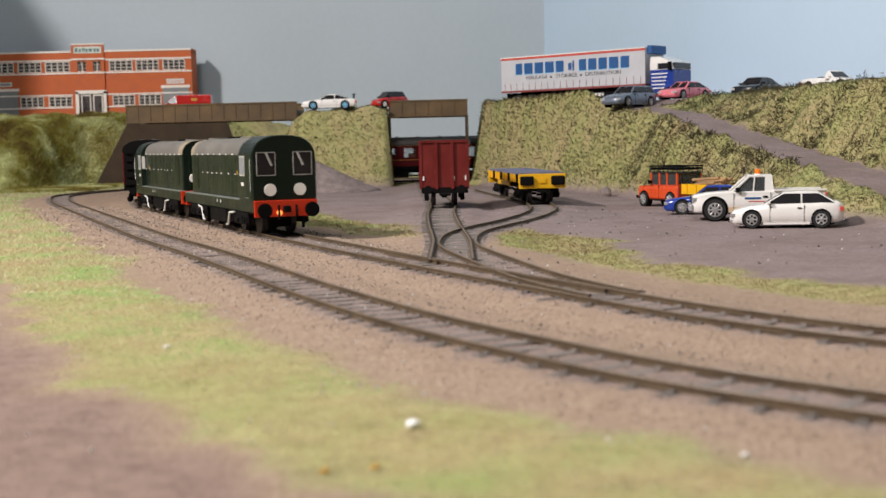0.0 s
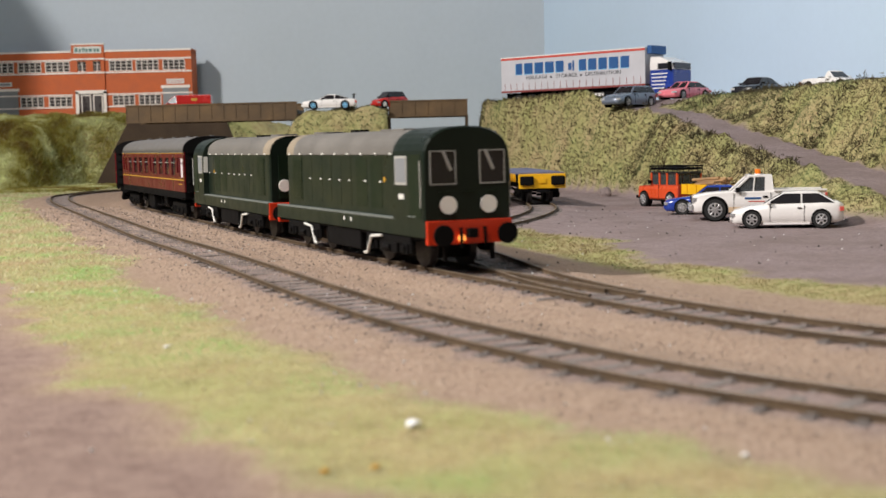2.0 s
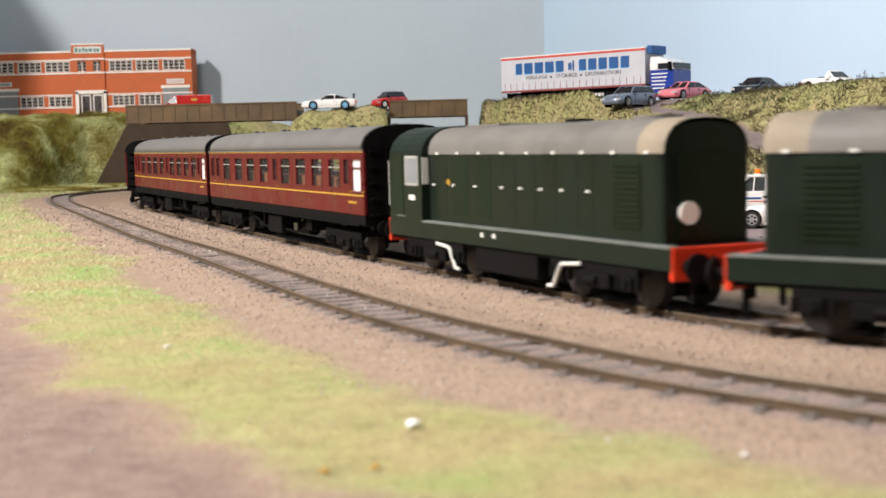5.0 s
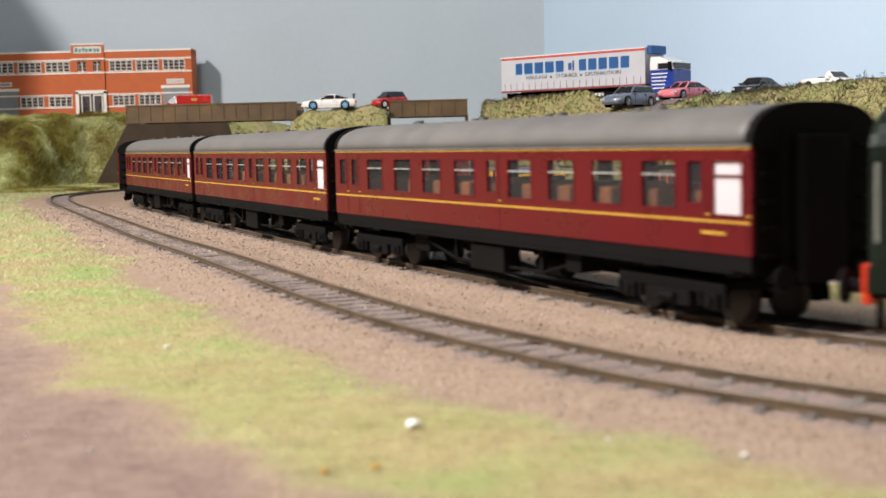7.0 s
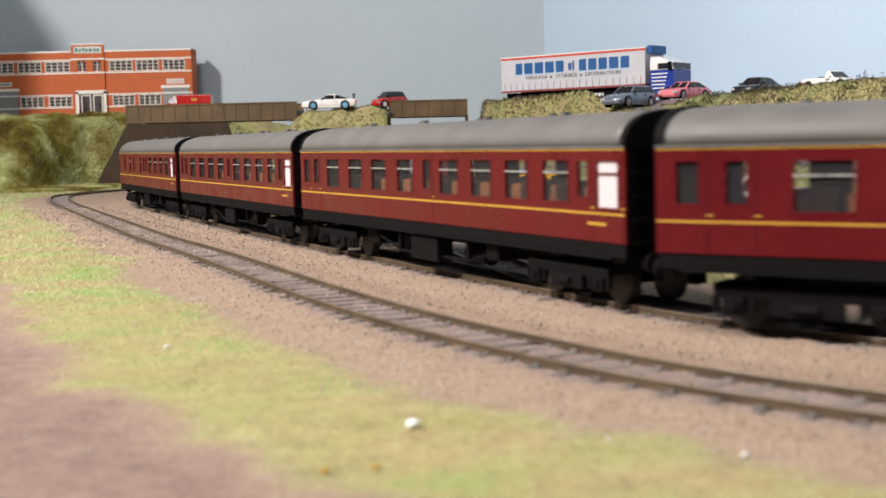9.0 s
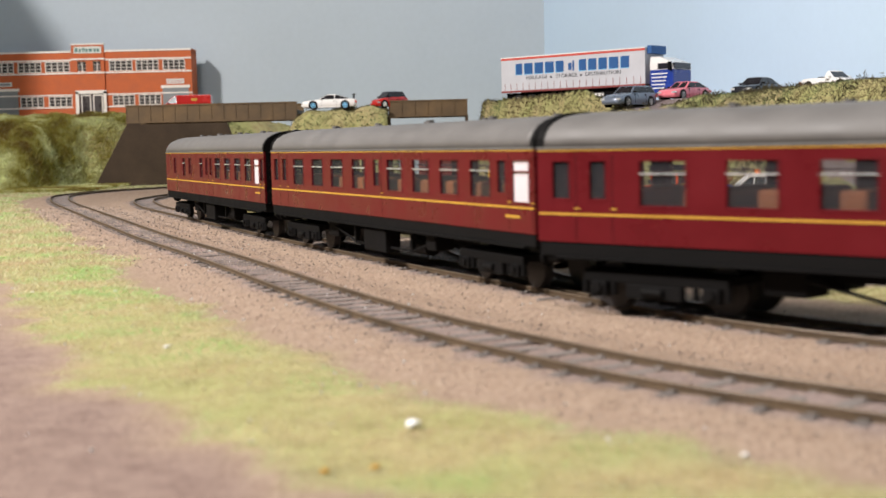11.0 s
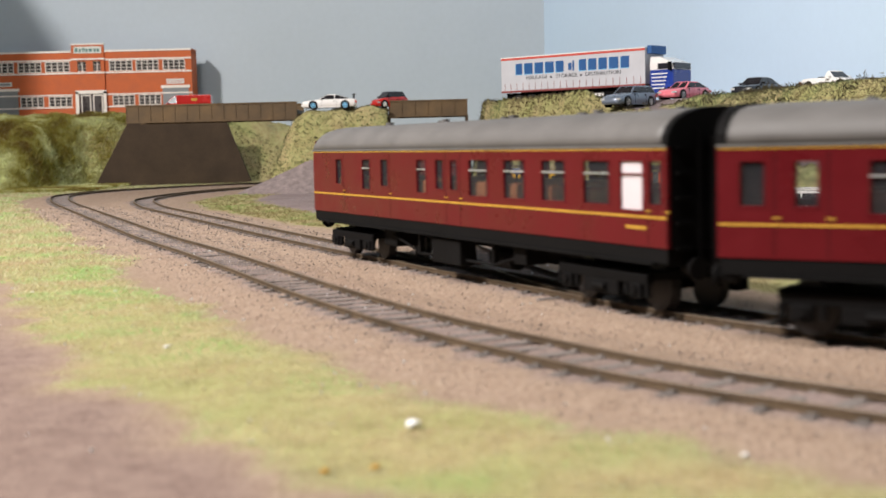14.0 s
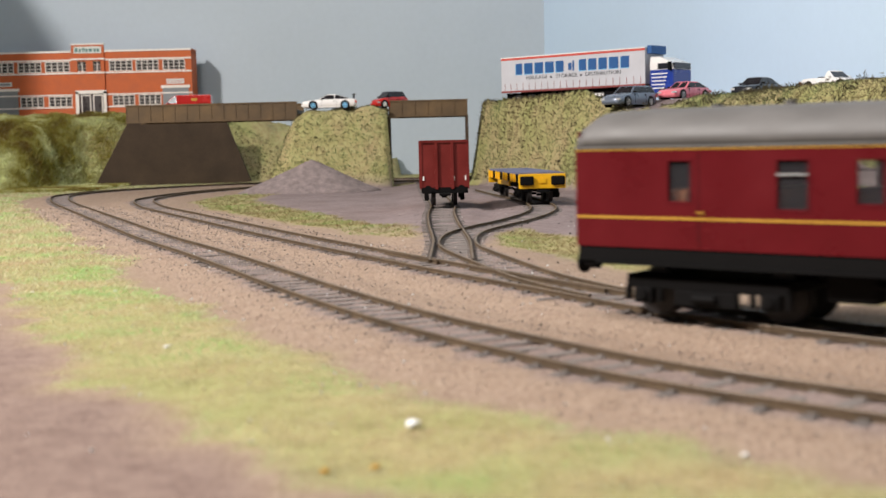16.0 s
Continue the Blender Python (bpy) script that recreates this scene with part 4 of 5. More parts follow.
    for x, k in ((stations[0][0] * L, 1), (stations[-1][0] * L, -1)):
        part("bumper", boxed(*sorted((x - k * 0.5, x + k * 1.6)), -w * 0.8, w * 0.8, stations[0][2] + 0.6, stations[0][2] + 2.4, bevel=0.4), colour, t)
    part("floor_pan", boxed(-L * 0.42, L * 0.42, -w * 0.75, w * 0.75, 1.6, 4.0), "black", t)
    part("seat", boxed(-L * 0.05, L * 0.2, -w * 0.6, w * 0.6, 5, zb + 1.2, bevel=0.5), "black", t)
    return t


HATCH = [(-0.5, 0.70, 3.0, 7.2), (-0.47, 0.86, 2.0, 8.6), (-0.36, 0.97, 2.0, 10.4), (-0.18, 1.0, 2.2, 11.9), (0.05, 1.0, 2.2, 12.4), (0.3, 0.99, 2.2, 13.0), (0.44, 0.95, 2.6, 13.2), (0.5, 0.84, 3.6, 11.6)]
SALOON = [(-0.5, 0.74, 3.0, 7.4), (-0.47, 0.88, 2.0, 8.8), (-0.36, 0.98, 2.0, 9.8), (-0.18, 1.0, 2.2, 11.0), (0.05, 1.0, 2.2, 11.4), (0.3, 0.99, 2.2, 11.6), (0.44, 0.95, 2.6, 11.4), (0.5, 0.84, 3.6, 10.0)]


def stand(x, y, rz, up=0.0):
    return at(x, y, height(x, y) + 0.1 + up, rz)


car("hatchback_car", "white three-door hatchback on dark spoked wheels in the yard", stand(179, 674, -14), "bodywhite", 56, 23.5, HATCH,
    (-0.21, -0.02, 0.28, 0.46, 12.1, 18.3), (-0.31, 0.305), 4.3, glazing=[0.13])
SPORTS = car("sports_car", "white rear-engined sports coupe with pale blue wheels and rear wing", at(-125.5, 1486, 84.6, 3), "bodywhite", 62, 24, SALOON,
    (-0.2, -0.03, 0.13, 0.42, 10.8, 16.6), (-0.29, 0.29), 4.4, glazing=[0.1], rim="paleblue")
wing = part("rear_wing", box(box(boxed(26, 30.5, -11.5, 11.5, 16.0, 16.7, bevel=0.2), 27, 29, -8.2, -7.4, 10.5, 16.2), 27, 29, 7.4, 8.2, 10.5, 16.2), "bodyblack", SPORTS, "dark rear wing")
car("small_car", "red small hatchback with black roof and white stripes", at(-58, 1493, 84.6, 38), "bodyred", 40, 20, HATCH,
    (-0.24, -0.1, 0.38, 0.47, 12.0, 18.6), (-0.32, 0.33), 4.0, glazing=[0.1], rim="white", roof_mat="bodyblack")
car("estate_car", "blue-grey estate car parked beside the lorry trailer", stand(173, 1192, 48), "bodygrey", 60, 23.5, HATCH,
    (-0.18, -0.05, 0.42, 0.48, 12.2, 18.8), (-0.31, 0.31), 4.3, glazing=[0.08, 0.25])
car("coupe_car", "bright pink coupe parked near the lorry cab", stand(231, 1232, 45), "bodypink", 58, 23, SALOON,
    (-0.2, -0.05, 0.2, 0.44, 11.0, 17.0), (-0.31, 0.31), 4.2, glazing=[0.08])
car("saloon_car", "black saloon parked along the top of the bank", stand(284, 1170, 48), "bodyblack", 57, 23, SALOON,
    (-0.2, -0.05, 0.2, 0.44, 11.2, 17.4), (-0.31, 0.31), 4.2, glazing=[0.08])
car("convertible_car", "white open-topped car with raised windscreen on the bank", stand(322, 1066, 120), "bodywhite", 55, 23, SALOON,
    (-0.16, -0.04, -0.01, 0.02, 11.2, 16.8), (-0.31, 0.31), 4.2)
car("rally_car", "deep blue saloon car behind the pickup truck", stand(168, 806, -12), "bodyblue", 58, 23.5, SALOON,
    (-0.2, -0.05, 0.2, 0.44, 11.0, 17.4), (-0.31, 0.31), 4.3, glazing=[0.08], spokes=12)


def lamp_van(m):
    t = car("delivery_van", "bright red delivery van parked by the factory", m, "bodyred", 72, 26,
            [(-0.5, 0.74, 3.0, 8.4), (-0.46, 0.9, 2.4, 11.0), (-0.34, 0.98, 2.4, 14.0), (-0.22, 1.0, 2.4, 15.0), (0.1, 1.0, 2.4, 15.0), (0.5, 0.98, 2.6, 15.0)],
            (-0.34, -0.2, -0.08, -0.04, 14.2, 24.5), (-0.31, 0.31), 4.6, category="van")
    part("load_body", boxed(-10, 36, -12.4, 12.4, 14, 25.6, bevel=1.2), "bodyred", t)
    part("badge", boxed(10, 18, -12.7, -12.4, 17.5, 21), "gold", t)
    return t


lamp_van(at(-345, 1770, 90.2, 4))


def pickup():
    m = stand(181, 744, -9)
    t = thing("pickup_truck", "white pickup truck with dusty sills and an amber roof beacon", "pickup", m, "parked cars")
    L, w = 74.0, 13.0
    st = [(-37, 0.86, 5.0, 12.6), (-35.8, 0.95, 4.2, 14.0), (-28, 1.0, 4.2, 15.2), (-15, 1.0, 4.4, 16.0), (6, 1.0, 4.4, 16.2), (8, 1.0, 4.4, 16.2), (36, 0.99, 4.6, 16.2), (37, 0.95, 5.0, 15.8)]
    part("body", loft(B(), [body_section(x, w * k, a, b, 0.94) for x, k, a, b in st]), "bodywhite", t, smooth=True)
    bm = B()
    loft(bm, [[(-15, -11.2, 15.6), (7.5, -11.4, 15.6), (7.5, 11.4, 15.6), (-15, 11.2, 15.6)], [(-5, -9.6, 24.2), (6.5, -9.8, 24.2), (6.5, 9.8, 24.2), (-5, 9.6, 24.2)]])
    part("glazing", bm, "carglass", t)
    part("roof", boxed(-6.5, 7.5, -10.1, 10.1, 23.8, 25.4, bevel=0.7), "bodywhite", t)
    for sy in (-1, 1):
        bm = rod(B(), (-15, sy * 11.3, 15.6), (-5.5, sy * 9.9, 24.2), 0.7, 6)
        rod(bm, (-3.2, sy * 11.5, 15.6), (-2.2, sy * 10.1, 24.2), 0.4, 6)
        part("pillar", bm, "bodywhite", t)
        bm = B()
        loft(bm, [[(3, sy * 11.7, 15.4), (8.2, sy * 11.7, 15.4), (8.2, sy * 9, 15.4), (3, sy * 9, 15.4)], [(3.4, sy * 10.2, 24.5), (7.4, sy * 10.2, 24.5), (7.4, sy * 8, 24.5), (3.4, sy * 8, 24.5)]])
        part("rear_pillar", bm, "bodywhite", t)
        part("mirror", boxed(-13, -10.6, *sorted((sy * 11.5, sy * 14.6)), 15.8, 18.4, bevel=0.4), "black", t)
        part("sill", boxed(-17, 15, *sorted((sy * 12, sy * 13.06)), 4.3, 7.4), "grime", t, "dusty brown sill")
        part("door_seam", boxed(-14.2, -14.0, *sorted((sy * 12.5, sy * 13.1)), 5, 15.4), "black", t)
        part("door_seam", boxed(6.2, 6.4, *sorted((sy * 12.5, sy * 13.1)), 5, 15.4), "black", t)
        part("door_handle", boxed(2.0, 4.6, *sorted((sy * 12.8, sy * 13.3)), 12.6, 13.6), "black", t)
        part("lettering_bar", boxed(-8, 1, *sorted((sy * 13, sy * 13.12)), 11.8, 12.8), "navy", t)
        part("swoosh", boxed(-6, 3, *sorted((sy * 13, sy * 13.12)), 10.2, 10.8), "signred", t)
        part("bed_rail", boxed(8, 37, *sorted((sy * 10.5, sy * 13.0)), 16.0, 17.0, bevel=0.2), "bodywhite", t)
        part("headlight", boxed(-37.3, -34.5, *sorted((sy * 8.5, sy * 12.3)), 10.2, 13.0, bevel=0.3), "silver", t)
        part("tail_light", boxed(36, 37.3, *sorted((sy * 10.5, sy * 12.7)), 10.5, 15, bevel=0.2), "signred", t)
        for x in (-24.5, 22.5):
            part("wheel_arch", rod(B(), (x, sy * 9, 6.4), (x, sy * 13.06, 6.4), 7.3, 26), "black", t)
            road_wheel(t, x, sy * 11.8, 6.0, 3.6, "silver", 8)
    part("bumper", boxed(-39, -36.5, -12.2, 12.2, 5.4, 9.2, bevel=0.8), "silver", t, "chrome front bumper")
    part("grille", boxed(-37.6, -36.8, -8, 8, 9.6, 13), "black", t)
    part("bed", boxed(9, 36, -10.4, 10.4, 9, 16.28), "black", t)
    b = part("beacon", rod(B(), (0, -3, 25.2), (0, -3, 28.4), 1.6, 14), "amber", t, "amber roof beacon")
    part("beacon_base", rod(B(), (0, -3, 24.9), (0, -3, 25.8), 1.9, 14), "white", b)
    return t


def jeep():
    m = stand(159, 905, -65) @ Matrix.Diagonal((0.9, 0.9, 0.9, 1))
    t = thing("off_road_car", "orange boxy off-road car with black roof rack and spare wheel", "car", m, "parked cars")
    w = 11.8
    st = [(-27, 0.9, 6, 14.8), (-26, 0.95, 5.6, 15.6), (-10, 0.98, 5.6, 16.4), (-9, 1, 5.4, 17), (26, 1, 5.4, 17.2), (26.6, 0.98, 5.8, 17)]
    part("body", loft(B(), [body_section(x, w * k, a, b, 0.96) for x, k, a, b in st]), "orange", t)
    part("glazing", boxed(-8.6, 25.6, -10.6, 10.6, 16.8, 25.4), "carglass", t)
    part("roof", boxed(-9, 26.4, -11, 11, 25, 27, bevel=0.5), "bodyblack", t)
    for sy in (-1, 1):
        bm = B()
        for x in (-8.4, 2.5, 12.5, 25.2):
            box(bm, x - 1.0, x + 1.0, *sorted((sy * 10.2, sy * 11.2)), 16.6, 26)
        part("pillar", bm, "orange", t)
        part("mirror", boxed(-9, -7, *sorted((sy * 11.5, sy * 14)), 17.5, 20.5, bevel=0.3), "black", t)
        part("sill", boxed(-9, 10, *sorted((sy * 11, sy * 12)), 4.6, 5.8), "black", t)
        part("door_seam", boxed(2.2, 2.4, *sorted((sy * 11.5, sy * 11.9)), 6, 16.6), "black", t)
        for x in (-18, 17.5):
            part("wheel_arch", rod(B(), (x, sy * 8, 5.6), (x, sy * 11.95, 5.6), 6.6, 24), "black", t)
            road_wheel(t, x, sy * 10.8, 5.5, 3.6, "silver", 8)
        part("headlight", rod(B(), (-27.4, sy * 7.6, 12.4), (-26.4, sy * 7.6, 12.4), 1.6, 12), "silver", t)
        part("tail_light", boxed(26.2, 27, *sorted((sy * 9.4, sy * 11)), 9, 14), "signred", t)
    rack = part("roof_rack", boxed(-10, 27, -11.6, 11.6, 28.4, 29.0), "black", t, "black tubular roof rack")
    bm = B()
    for sy in (-1, 1):
        rod(bm, (-10, sy * 11.6, 31.2), (27, sy * 11.6, 31.2), 0.45, 6)
        for i in range(7):
            x = -9.5 + i * 6
            rod(bm, (x, sy * 11.6, 26.5), (x, sy * 11.6, 31.2), 0.35, 6)
    for x in (-10, 27):
        rod(bm, (x, -11.6, 31.2), (x, 11.6, 31.2), 0.45, 6)
    for i in range(8):
        rod(bm, (-8 + i * 4.8, -11.4, 29.6), (-8 + i * 4.8, 11.4, 29.6), 0.5, 6)
    part("rack_rail", bm, "black", rack)
    part("spare_wheel", rod(rod(B(), (26.8, 1, 13.5), (29.8, 1, 13.5), 5.2, 22), (29.8, 1, 13.5), (30.2, 1, 13.5), 2.6, 16), "rubber", t)
    part("bumper", boxed(-29, -27, -11.6, 11.6, 6, 8.4, bevel=0.4), "black", t)
    part("grille", boxed(-27.5, -26.8, -5.4, 5.4, 9.6, 14.4), "black", t)
    return t


def trailer_cart():
    t = thing("dropside_trailer", "yellow dropside trailer loaded with timber behind the jeep", "trailer", stand(180, 862, -60), "parked cars")
    part("bed", boxed(-20, 20, -10, 10, 7.4, 8.6), "yellow", t)
    for sy in (-1, 1):
        s = part("side", boxed(-20, 20, *sorted((sy * 10, sy * 9.2)), 8.6, 14, bevel=0.2), "yellow", t)
        for x in (-14, -5, 5, 14):
            part("rib", boxed(x - 0.5, x + 0.5, *sorted((sy * 10, sy * 10.5)), 8.6, 14), "yellow", s)
        road_wheel(t, 2, sy * 8.6, 4.4, 3, "silver")
    for x in (-20, 19.2):
        part("tailboard", boxed(x, x + 0.8, -10, 10, 8.6, 14, bevel=0.2), "yellow", t)
    rng = random.Random(4)
    for i in range(14):
        a, y, z = rng.uniform(-0.6, 0.6), rng.uniform(-7, 7), 13 + rng.uniform(0, 4)
        part("log", rod(B(), (-13 * math.cos(a), y - 5 * math.sin(a), z), (13 * math.cos(a), y + 5 * math.sin(a), z + rng.uniform(-1, 2)), rng.uniform(0.7, 1.3), 7), "wood", t)
    return t


pickup()
jeep()
trailer_cart()


# ---- writing ----
def words(name, text, size, material, parent, m, label="", wide=1.0):
    cu = bpy.data.curves.new(name, "FONT")
    cu.body, cu.size, cu.extrude, cu.align_x = text, size * MM, 0.08 * MM, "LEFT"
    tmp = bpy.data.objects.new(name, cu)
    scene.collection.objects.link(tmp)
    bpy.context.view_layer.update()
    me = bpy.data.meshes.new_from_object(tmp.evaluated_get(bpy.context.evaluated_depsgraph_get()))
    bpy.data.objects.remove(tmp)
    me.materials.clear()
    me.materials.append(M[material])
    xs = [v.co.x for v in me.vertices]
    lo, k = min(xs), wide * MM / (max(xs) - min(xs))
    for v in me.vertices:
        v.co.x = (v.co.x - lo) * k
    ob = new(name, me)
    ob.parent = parent
    ob.matrix_local = m
    return tagged(ob, label)


def lorry():
    """Curtain-sided trailer with its tractor; x runs from the trailer's rear to the cab."""
    t = thing("articulated_lorry", "articulated lorry with grey curtain-sided trailer and white and blue cab", "lorry", at(80, 1447, 79.6, -42.5) @ Matrix.Diagonal((1.045, 1.045, 1.045, 1)))
    L, w = 179.0, 16.5
    zb, zt = 14.5, 52.0
    body = part("curtain_body", boxed(0, L, -w, w, zb + 3, zt, bevel=0.5), "curtain", t)
    part("roof_edge", boxed(-0.3, L + 0.3, -w - 0.3, w + 0.3, zt - 0.4, zt + 0.5), "white", body)
    for sy in (-1, 1):
        part("red_band", boxed(0, L, *sorted((sy * (w + 0.05), sy * (w + 0.3))), zt - 2.6, zt - 0.6), "signred", body)
        part("side_rave", boxed(0, L, *sorted((sy * (w - 0.5), sy * (w + 0.35))), zb + 1.4, zb + 3.2), "strapred", t)
        for i in range(22):
            x = 5 + i * (L - 10) / 21
            part("strap", boxed(x - 0.2, x + 0.2, *sorted((sy * (w + 0.05), sy * (w + 0.3))), zb + 3, zb + 10.5), "strapred", body)
    # letter-sized blocks for the haulier's name
    x = 20.0
    for wd in (7.5, 9.5, 9.5, 9.5, 8.5):
        part("letter_block", boxed(x, x + wd * 1.14, -w - 0.32, -w - 0.1, zb + 19.8, zb + 30.8), "navy", body)
        part("letter_shadow", boxed(x - 0.8, x + wd * 1.14 - 0.6, -w - 0.2, -w - 0.05, zb + 19.0, zb + 29.6), "paleblue", body)
        x += wd * 1.14 + 2.8
    part("letter_block", boxed(x + 3, x + 7, -w - 0.32, -w - 0.1, zb + 21, zb + 28), "navy", body)
    part("letter_block", boxed(x + 8.2, x + 10.4, -w - 0.32, -w - 0.1, zb + 20, zb + 30), "navy", body)
    x += 16.5
    for wd in (7.5, 8.5, 8.5, 9.5, 8.5):
        part("letter_block", boxed(x, x + wd * 1.14, -w - 0.32, -w - 0.1, zb + 19.8, zb + 30.8), "navy", body)
        part("letter_shadow", boxed(x - 0.8, x + wd * 1.14 - 0.6, -w - 0.2, -w - 0.05, zb + 19.0, zb + 29.6), "paleblue", body)
        x += wd * 1.14 + 2.8
    face = Matrix.Translation((0, (-w - 0.2) * MM, 0)) @ pose(0, 0, 0, 90, 0, 0)
    for text, x0, wd in (("HAULAGE", 34, 27), ("STORAGE", 72, 27), ("DISTRIBUTION", 109, 42)):
        words("lettering", text, 5.2, "bodyblack", body, Matrix.Translation((x0 * MM, 0, (zb + 14.0) * MM)) @ face, "black lettering on the curtain", wd)
    for x0 in (66, 103.5):
        part("dot", rod(B(), (x0, -w - 0.35, zb + 15.2), (x0, -w - 0.1, zb + 15.2), 1.2, 10), "bodyblack", body)
    part("chassis", boxed(2, L - 8, -10, 10, 9, zb + 1), "black", t)
    for sy in (-1, 1):
        part("side_guard", boxed(60, 130, *sorted((sy * (w - 0.6), sy * w)), 8, 11), "white", t)
        for x in (22, 38, 54):
            road_wheel(t, x, sy * 13.5, 6.6, 5.0)
        for x in (L - 16, L + 20):
            road_wheel(t, x, sy * 13.5, 6.6, 5.0)
    c0, c1 = L + 5, L + 31
    lower = part("cab", boxed(c0, c1, -16, 16, 8, 30, bevel=1.2), "bodyblue", t, "blue lower cab with white lines")
    for i in range(5):
        part("cab_stripe", boxed(c0 + 2, c1 - 10 + i, -16.3, -16, 12 + i * 3.4, 13.2 + i * 3.4), "white", lower)
    bm = loft(B(), [[(c0, -16, 30), (c1 + 0.4, -16, 30), (c1 + 0.4, 16, 30), (c0, 16, 30)], [(c0, -15.6, 37), (c1 - 2.5, -15.6, 37), (c1 - 2.5, 15.6, 37), (c0, 15.6, 37)]])
    up = part("cab_top", bm, "bodywhite", t)
    part("cab_window", boxed(c0 + 9, c1 - 5, -16.3, -15.7, 30.5, 36), "bodyblack", up)
    part("windscreen", boxed(c1 - 1.6, c1 + 0.6, -14, 14, 30.5, 36), "bodyblack", up)
    bm = loft(B(), [[(c0, -15.4, 37), (c1 - 2.5, -15.4, 37), (c1 - 2.5, 15.4, 37), (c0, 15.4, 37)], [(c0, -14, 42.5), (c0 + 9, -14, 42.5), (c0 + 9, 14, 42.5), (c0, 14, 42.5)]])
    part("wind_deflector", bm, "bodywhite", t)
    part("mirror", boxed(c1 - 4, c1 - 1, -19.5, -17, 29, 37, bevel=0.4), "black", t)
    part("bumper", boxed(c1 - 1, c1 + 2.4, -16, 16, 4.5, 11, bevel=0.6), "signred", t)
    part("fridge_unit", boxed(L, L + 5, -13, 13, 46, 54, bevel=0.6), "navy", t)
    part("tractor_chassis", boxed(L - 26, c1, -8, 8, 7, 12), "signred", t)
    return t


lorry()


# ---- factory ----
def factory():
    t = thing("factory_building", "two-storey orange brick factory with cream bands and parapet", "building", at(-637, 1885, 91.5))
    W, Hh = 281.0, 96.0
    def X(px):      # share of the facade width
        return px * W / 342.0
    k = W / 342.0
    holes = []
    up, low = (66.0, 81.0), (16.5, 31.5)
    cols_up = ((-12, 30), (38, 78), (86, 128), (198, 238), (245, 284), (292, 330))
    cols_low = ((40, 80), (90, 130), (202, 240), (248, 286))
    tower = ((143, 158), (170, 184))
    wins = [(X(a), X(b), *up, 4) for a, b in cols_up] + [(X(a), X(b), *low, 4) for a, b in cols_low] + [(X(a), X(b), *up, 2) for a, b in tower]
    holes = [(w[0], w[1], w[2], w[3]) for w in wins]
    part("wall", panel_with_holes((-40, W), (-2, Hh), holes, 0, 4), "brick", t, "orange brick facade")
    part("wall_side", boxed(W - 4, W, 4, 40, -2, Hh), "brick", t)
    part("roof", boxed(-40, W, 4, 40, Hh - 6, Hh - 4), "deck", t)
    for a, b, z0, z1, n in wins:
        fr = B()
        box(fr, a, b, -0.6, 2, z0, z0 + 1.0)
        box(fr, a, b, -0.6, 2, z1 - 1.0, z1)
        for i in range(n + 1):
            xx = a + (b - a) * i / n
            box(fr, xx - 0.5, xx + 0.5, -0.5, 2, z0, z1)
        for f in (1 / 3, 2 / 3):
            box(fr, a, b, -0.4, 2, z0 + (z1 - z0) * f - 0.35, z0 + (z1 - z0) * f + 0.35)
        w = part("window", fr, "trimwhite", t)
        part("pane", boxed(a, b, 2.2, 3, z0, z1), "darkpane", w)
    for z, hgt in ((63, 2.2), (81.6, 2.2), (93.6, 2.6), (32.2, 1.8), (14.2, 1.8)):
        part("band", boxed(-40, X(133), -1.2, 0, z, z + hgt), "trimwhite", t, "cream string course")
        part("band", boxed(X(190), W, -1.2, 0, z, z + hgt), "trimwhite", t, "cream string course")
    # raised entrance bay
    part("entrance_bay", panel_with_holes((X(133), X(190)), (-2, Hh + 8), [(X(a), X(b), *up) for a, b in tower] + [(X(144), X(187), -2, 34)], -3.4, -0.05), "brick", t)
    part("bay_cap", boxed(X(132), X(191), -4.2, 0, Hh + 8, Hh + 10), "trimwhite", t)
    for z in (63, 82.6):
        part("bay_band", boxed(X(132), X(191), -4.6, -3.4, z, z + 2.2), "trimwhite", t)
    fr = boxed(X(138), X(144), -5.2, -3.4, -2, 37)
    box(fr, X(187), X(192), -5.2, -3.4, -2, 37)
    box(fr, X(138), X(192), -5.2, -3.4, 34, 39)
    d = part("entrance", fr, "trimwhite", t, "white-framed double entrance doors")
    for a, b in ((147, 164), (168, 185)):
        df = boxed(X(a), X(b), -2.6, -2.0, -2, 33)
        part("door", df, "trimwhite", d)
        part("door_glass", boxed(X(a) + 1.6, X(b) - 1.6, -2.9, -2.5, 1, 31), "darkpane", d)
    part("door_back", boxed(X(144), X(187), -1.6, -1.2, -2, 34), "darkpane", d)
    s = part("name_sign", boxed(X(138), X(186), -4.2, -3.4, Hh - 4, Hh + 5.5), "sign", t)
    x = X(140)
    for wd in (5, 4, 2, 2, 4, 6, 4, 4):
        part("letter_block", boxed(x, x + wd * 0.82, -4.6, -4.2, Hh - 2, Hh + (4 if wd in (5, 2) else 2.5)), "signgreen", s)
        x += wd * 1.18
    for a, b, z in ((290, 336, 0), (-30, 36, 0)):
        g = part("goods_door", boxed(X(a), X(b), -0.8, 0, -2, 40), "doorgrey", t, "grey roller shutter")
        part("lintel", boxed(X(a) - 2, X(b) + 2, -1.8, 0, 40, 44), "trimwhite", g)
    s = part("goods_sign", boxed(X(297), X(328), -0.5, 0, 46, 53), "sign", t)
    words("lettering", "GOODS OUT", 5.4, "signred", s, Matrix.Translation((X(298) * MM, -0.6 * MM, 47.4 * MM)) @ pose(0, 0, 0, 90, 0, 0), "red lettering", X(29))
    s = part("goods_sign", boxed(X(2), X(26), -0.5, 0, 47, 53), "sign", t)
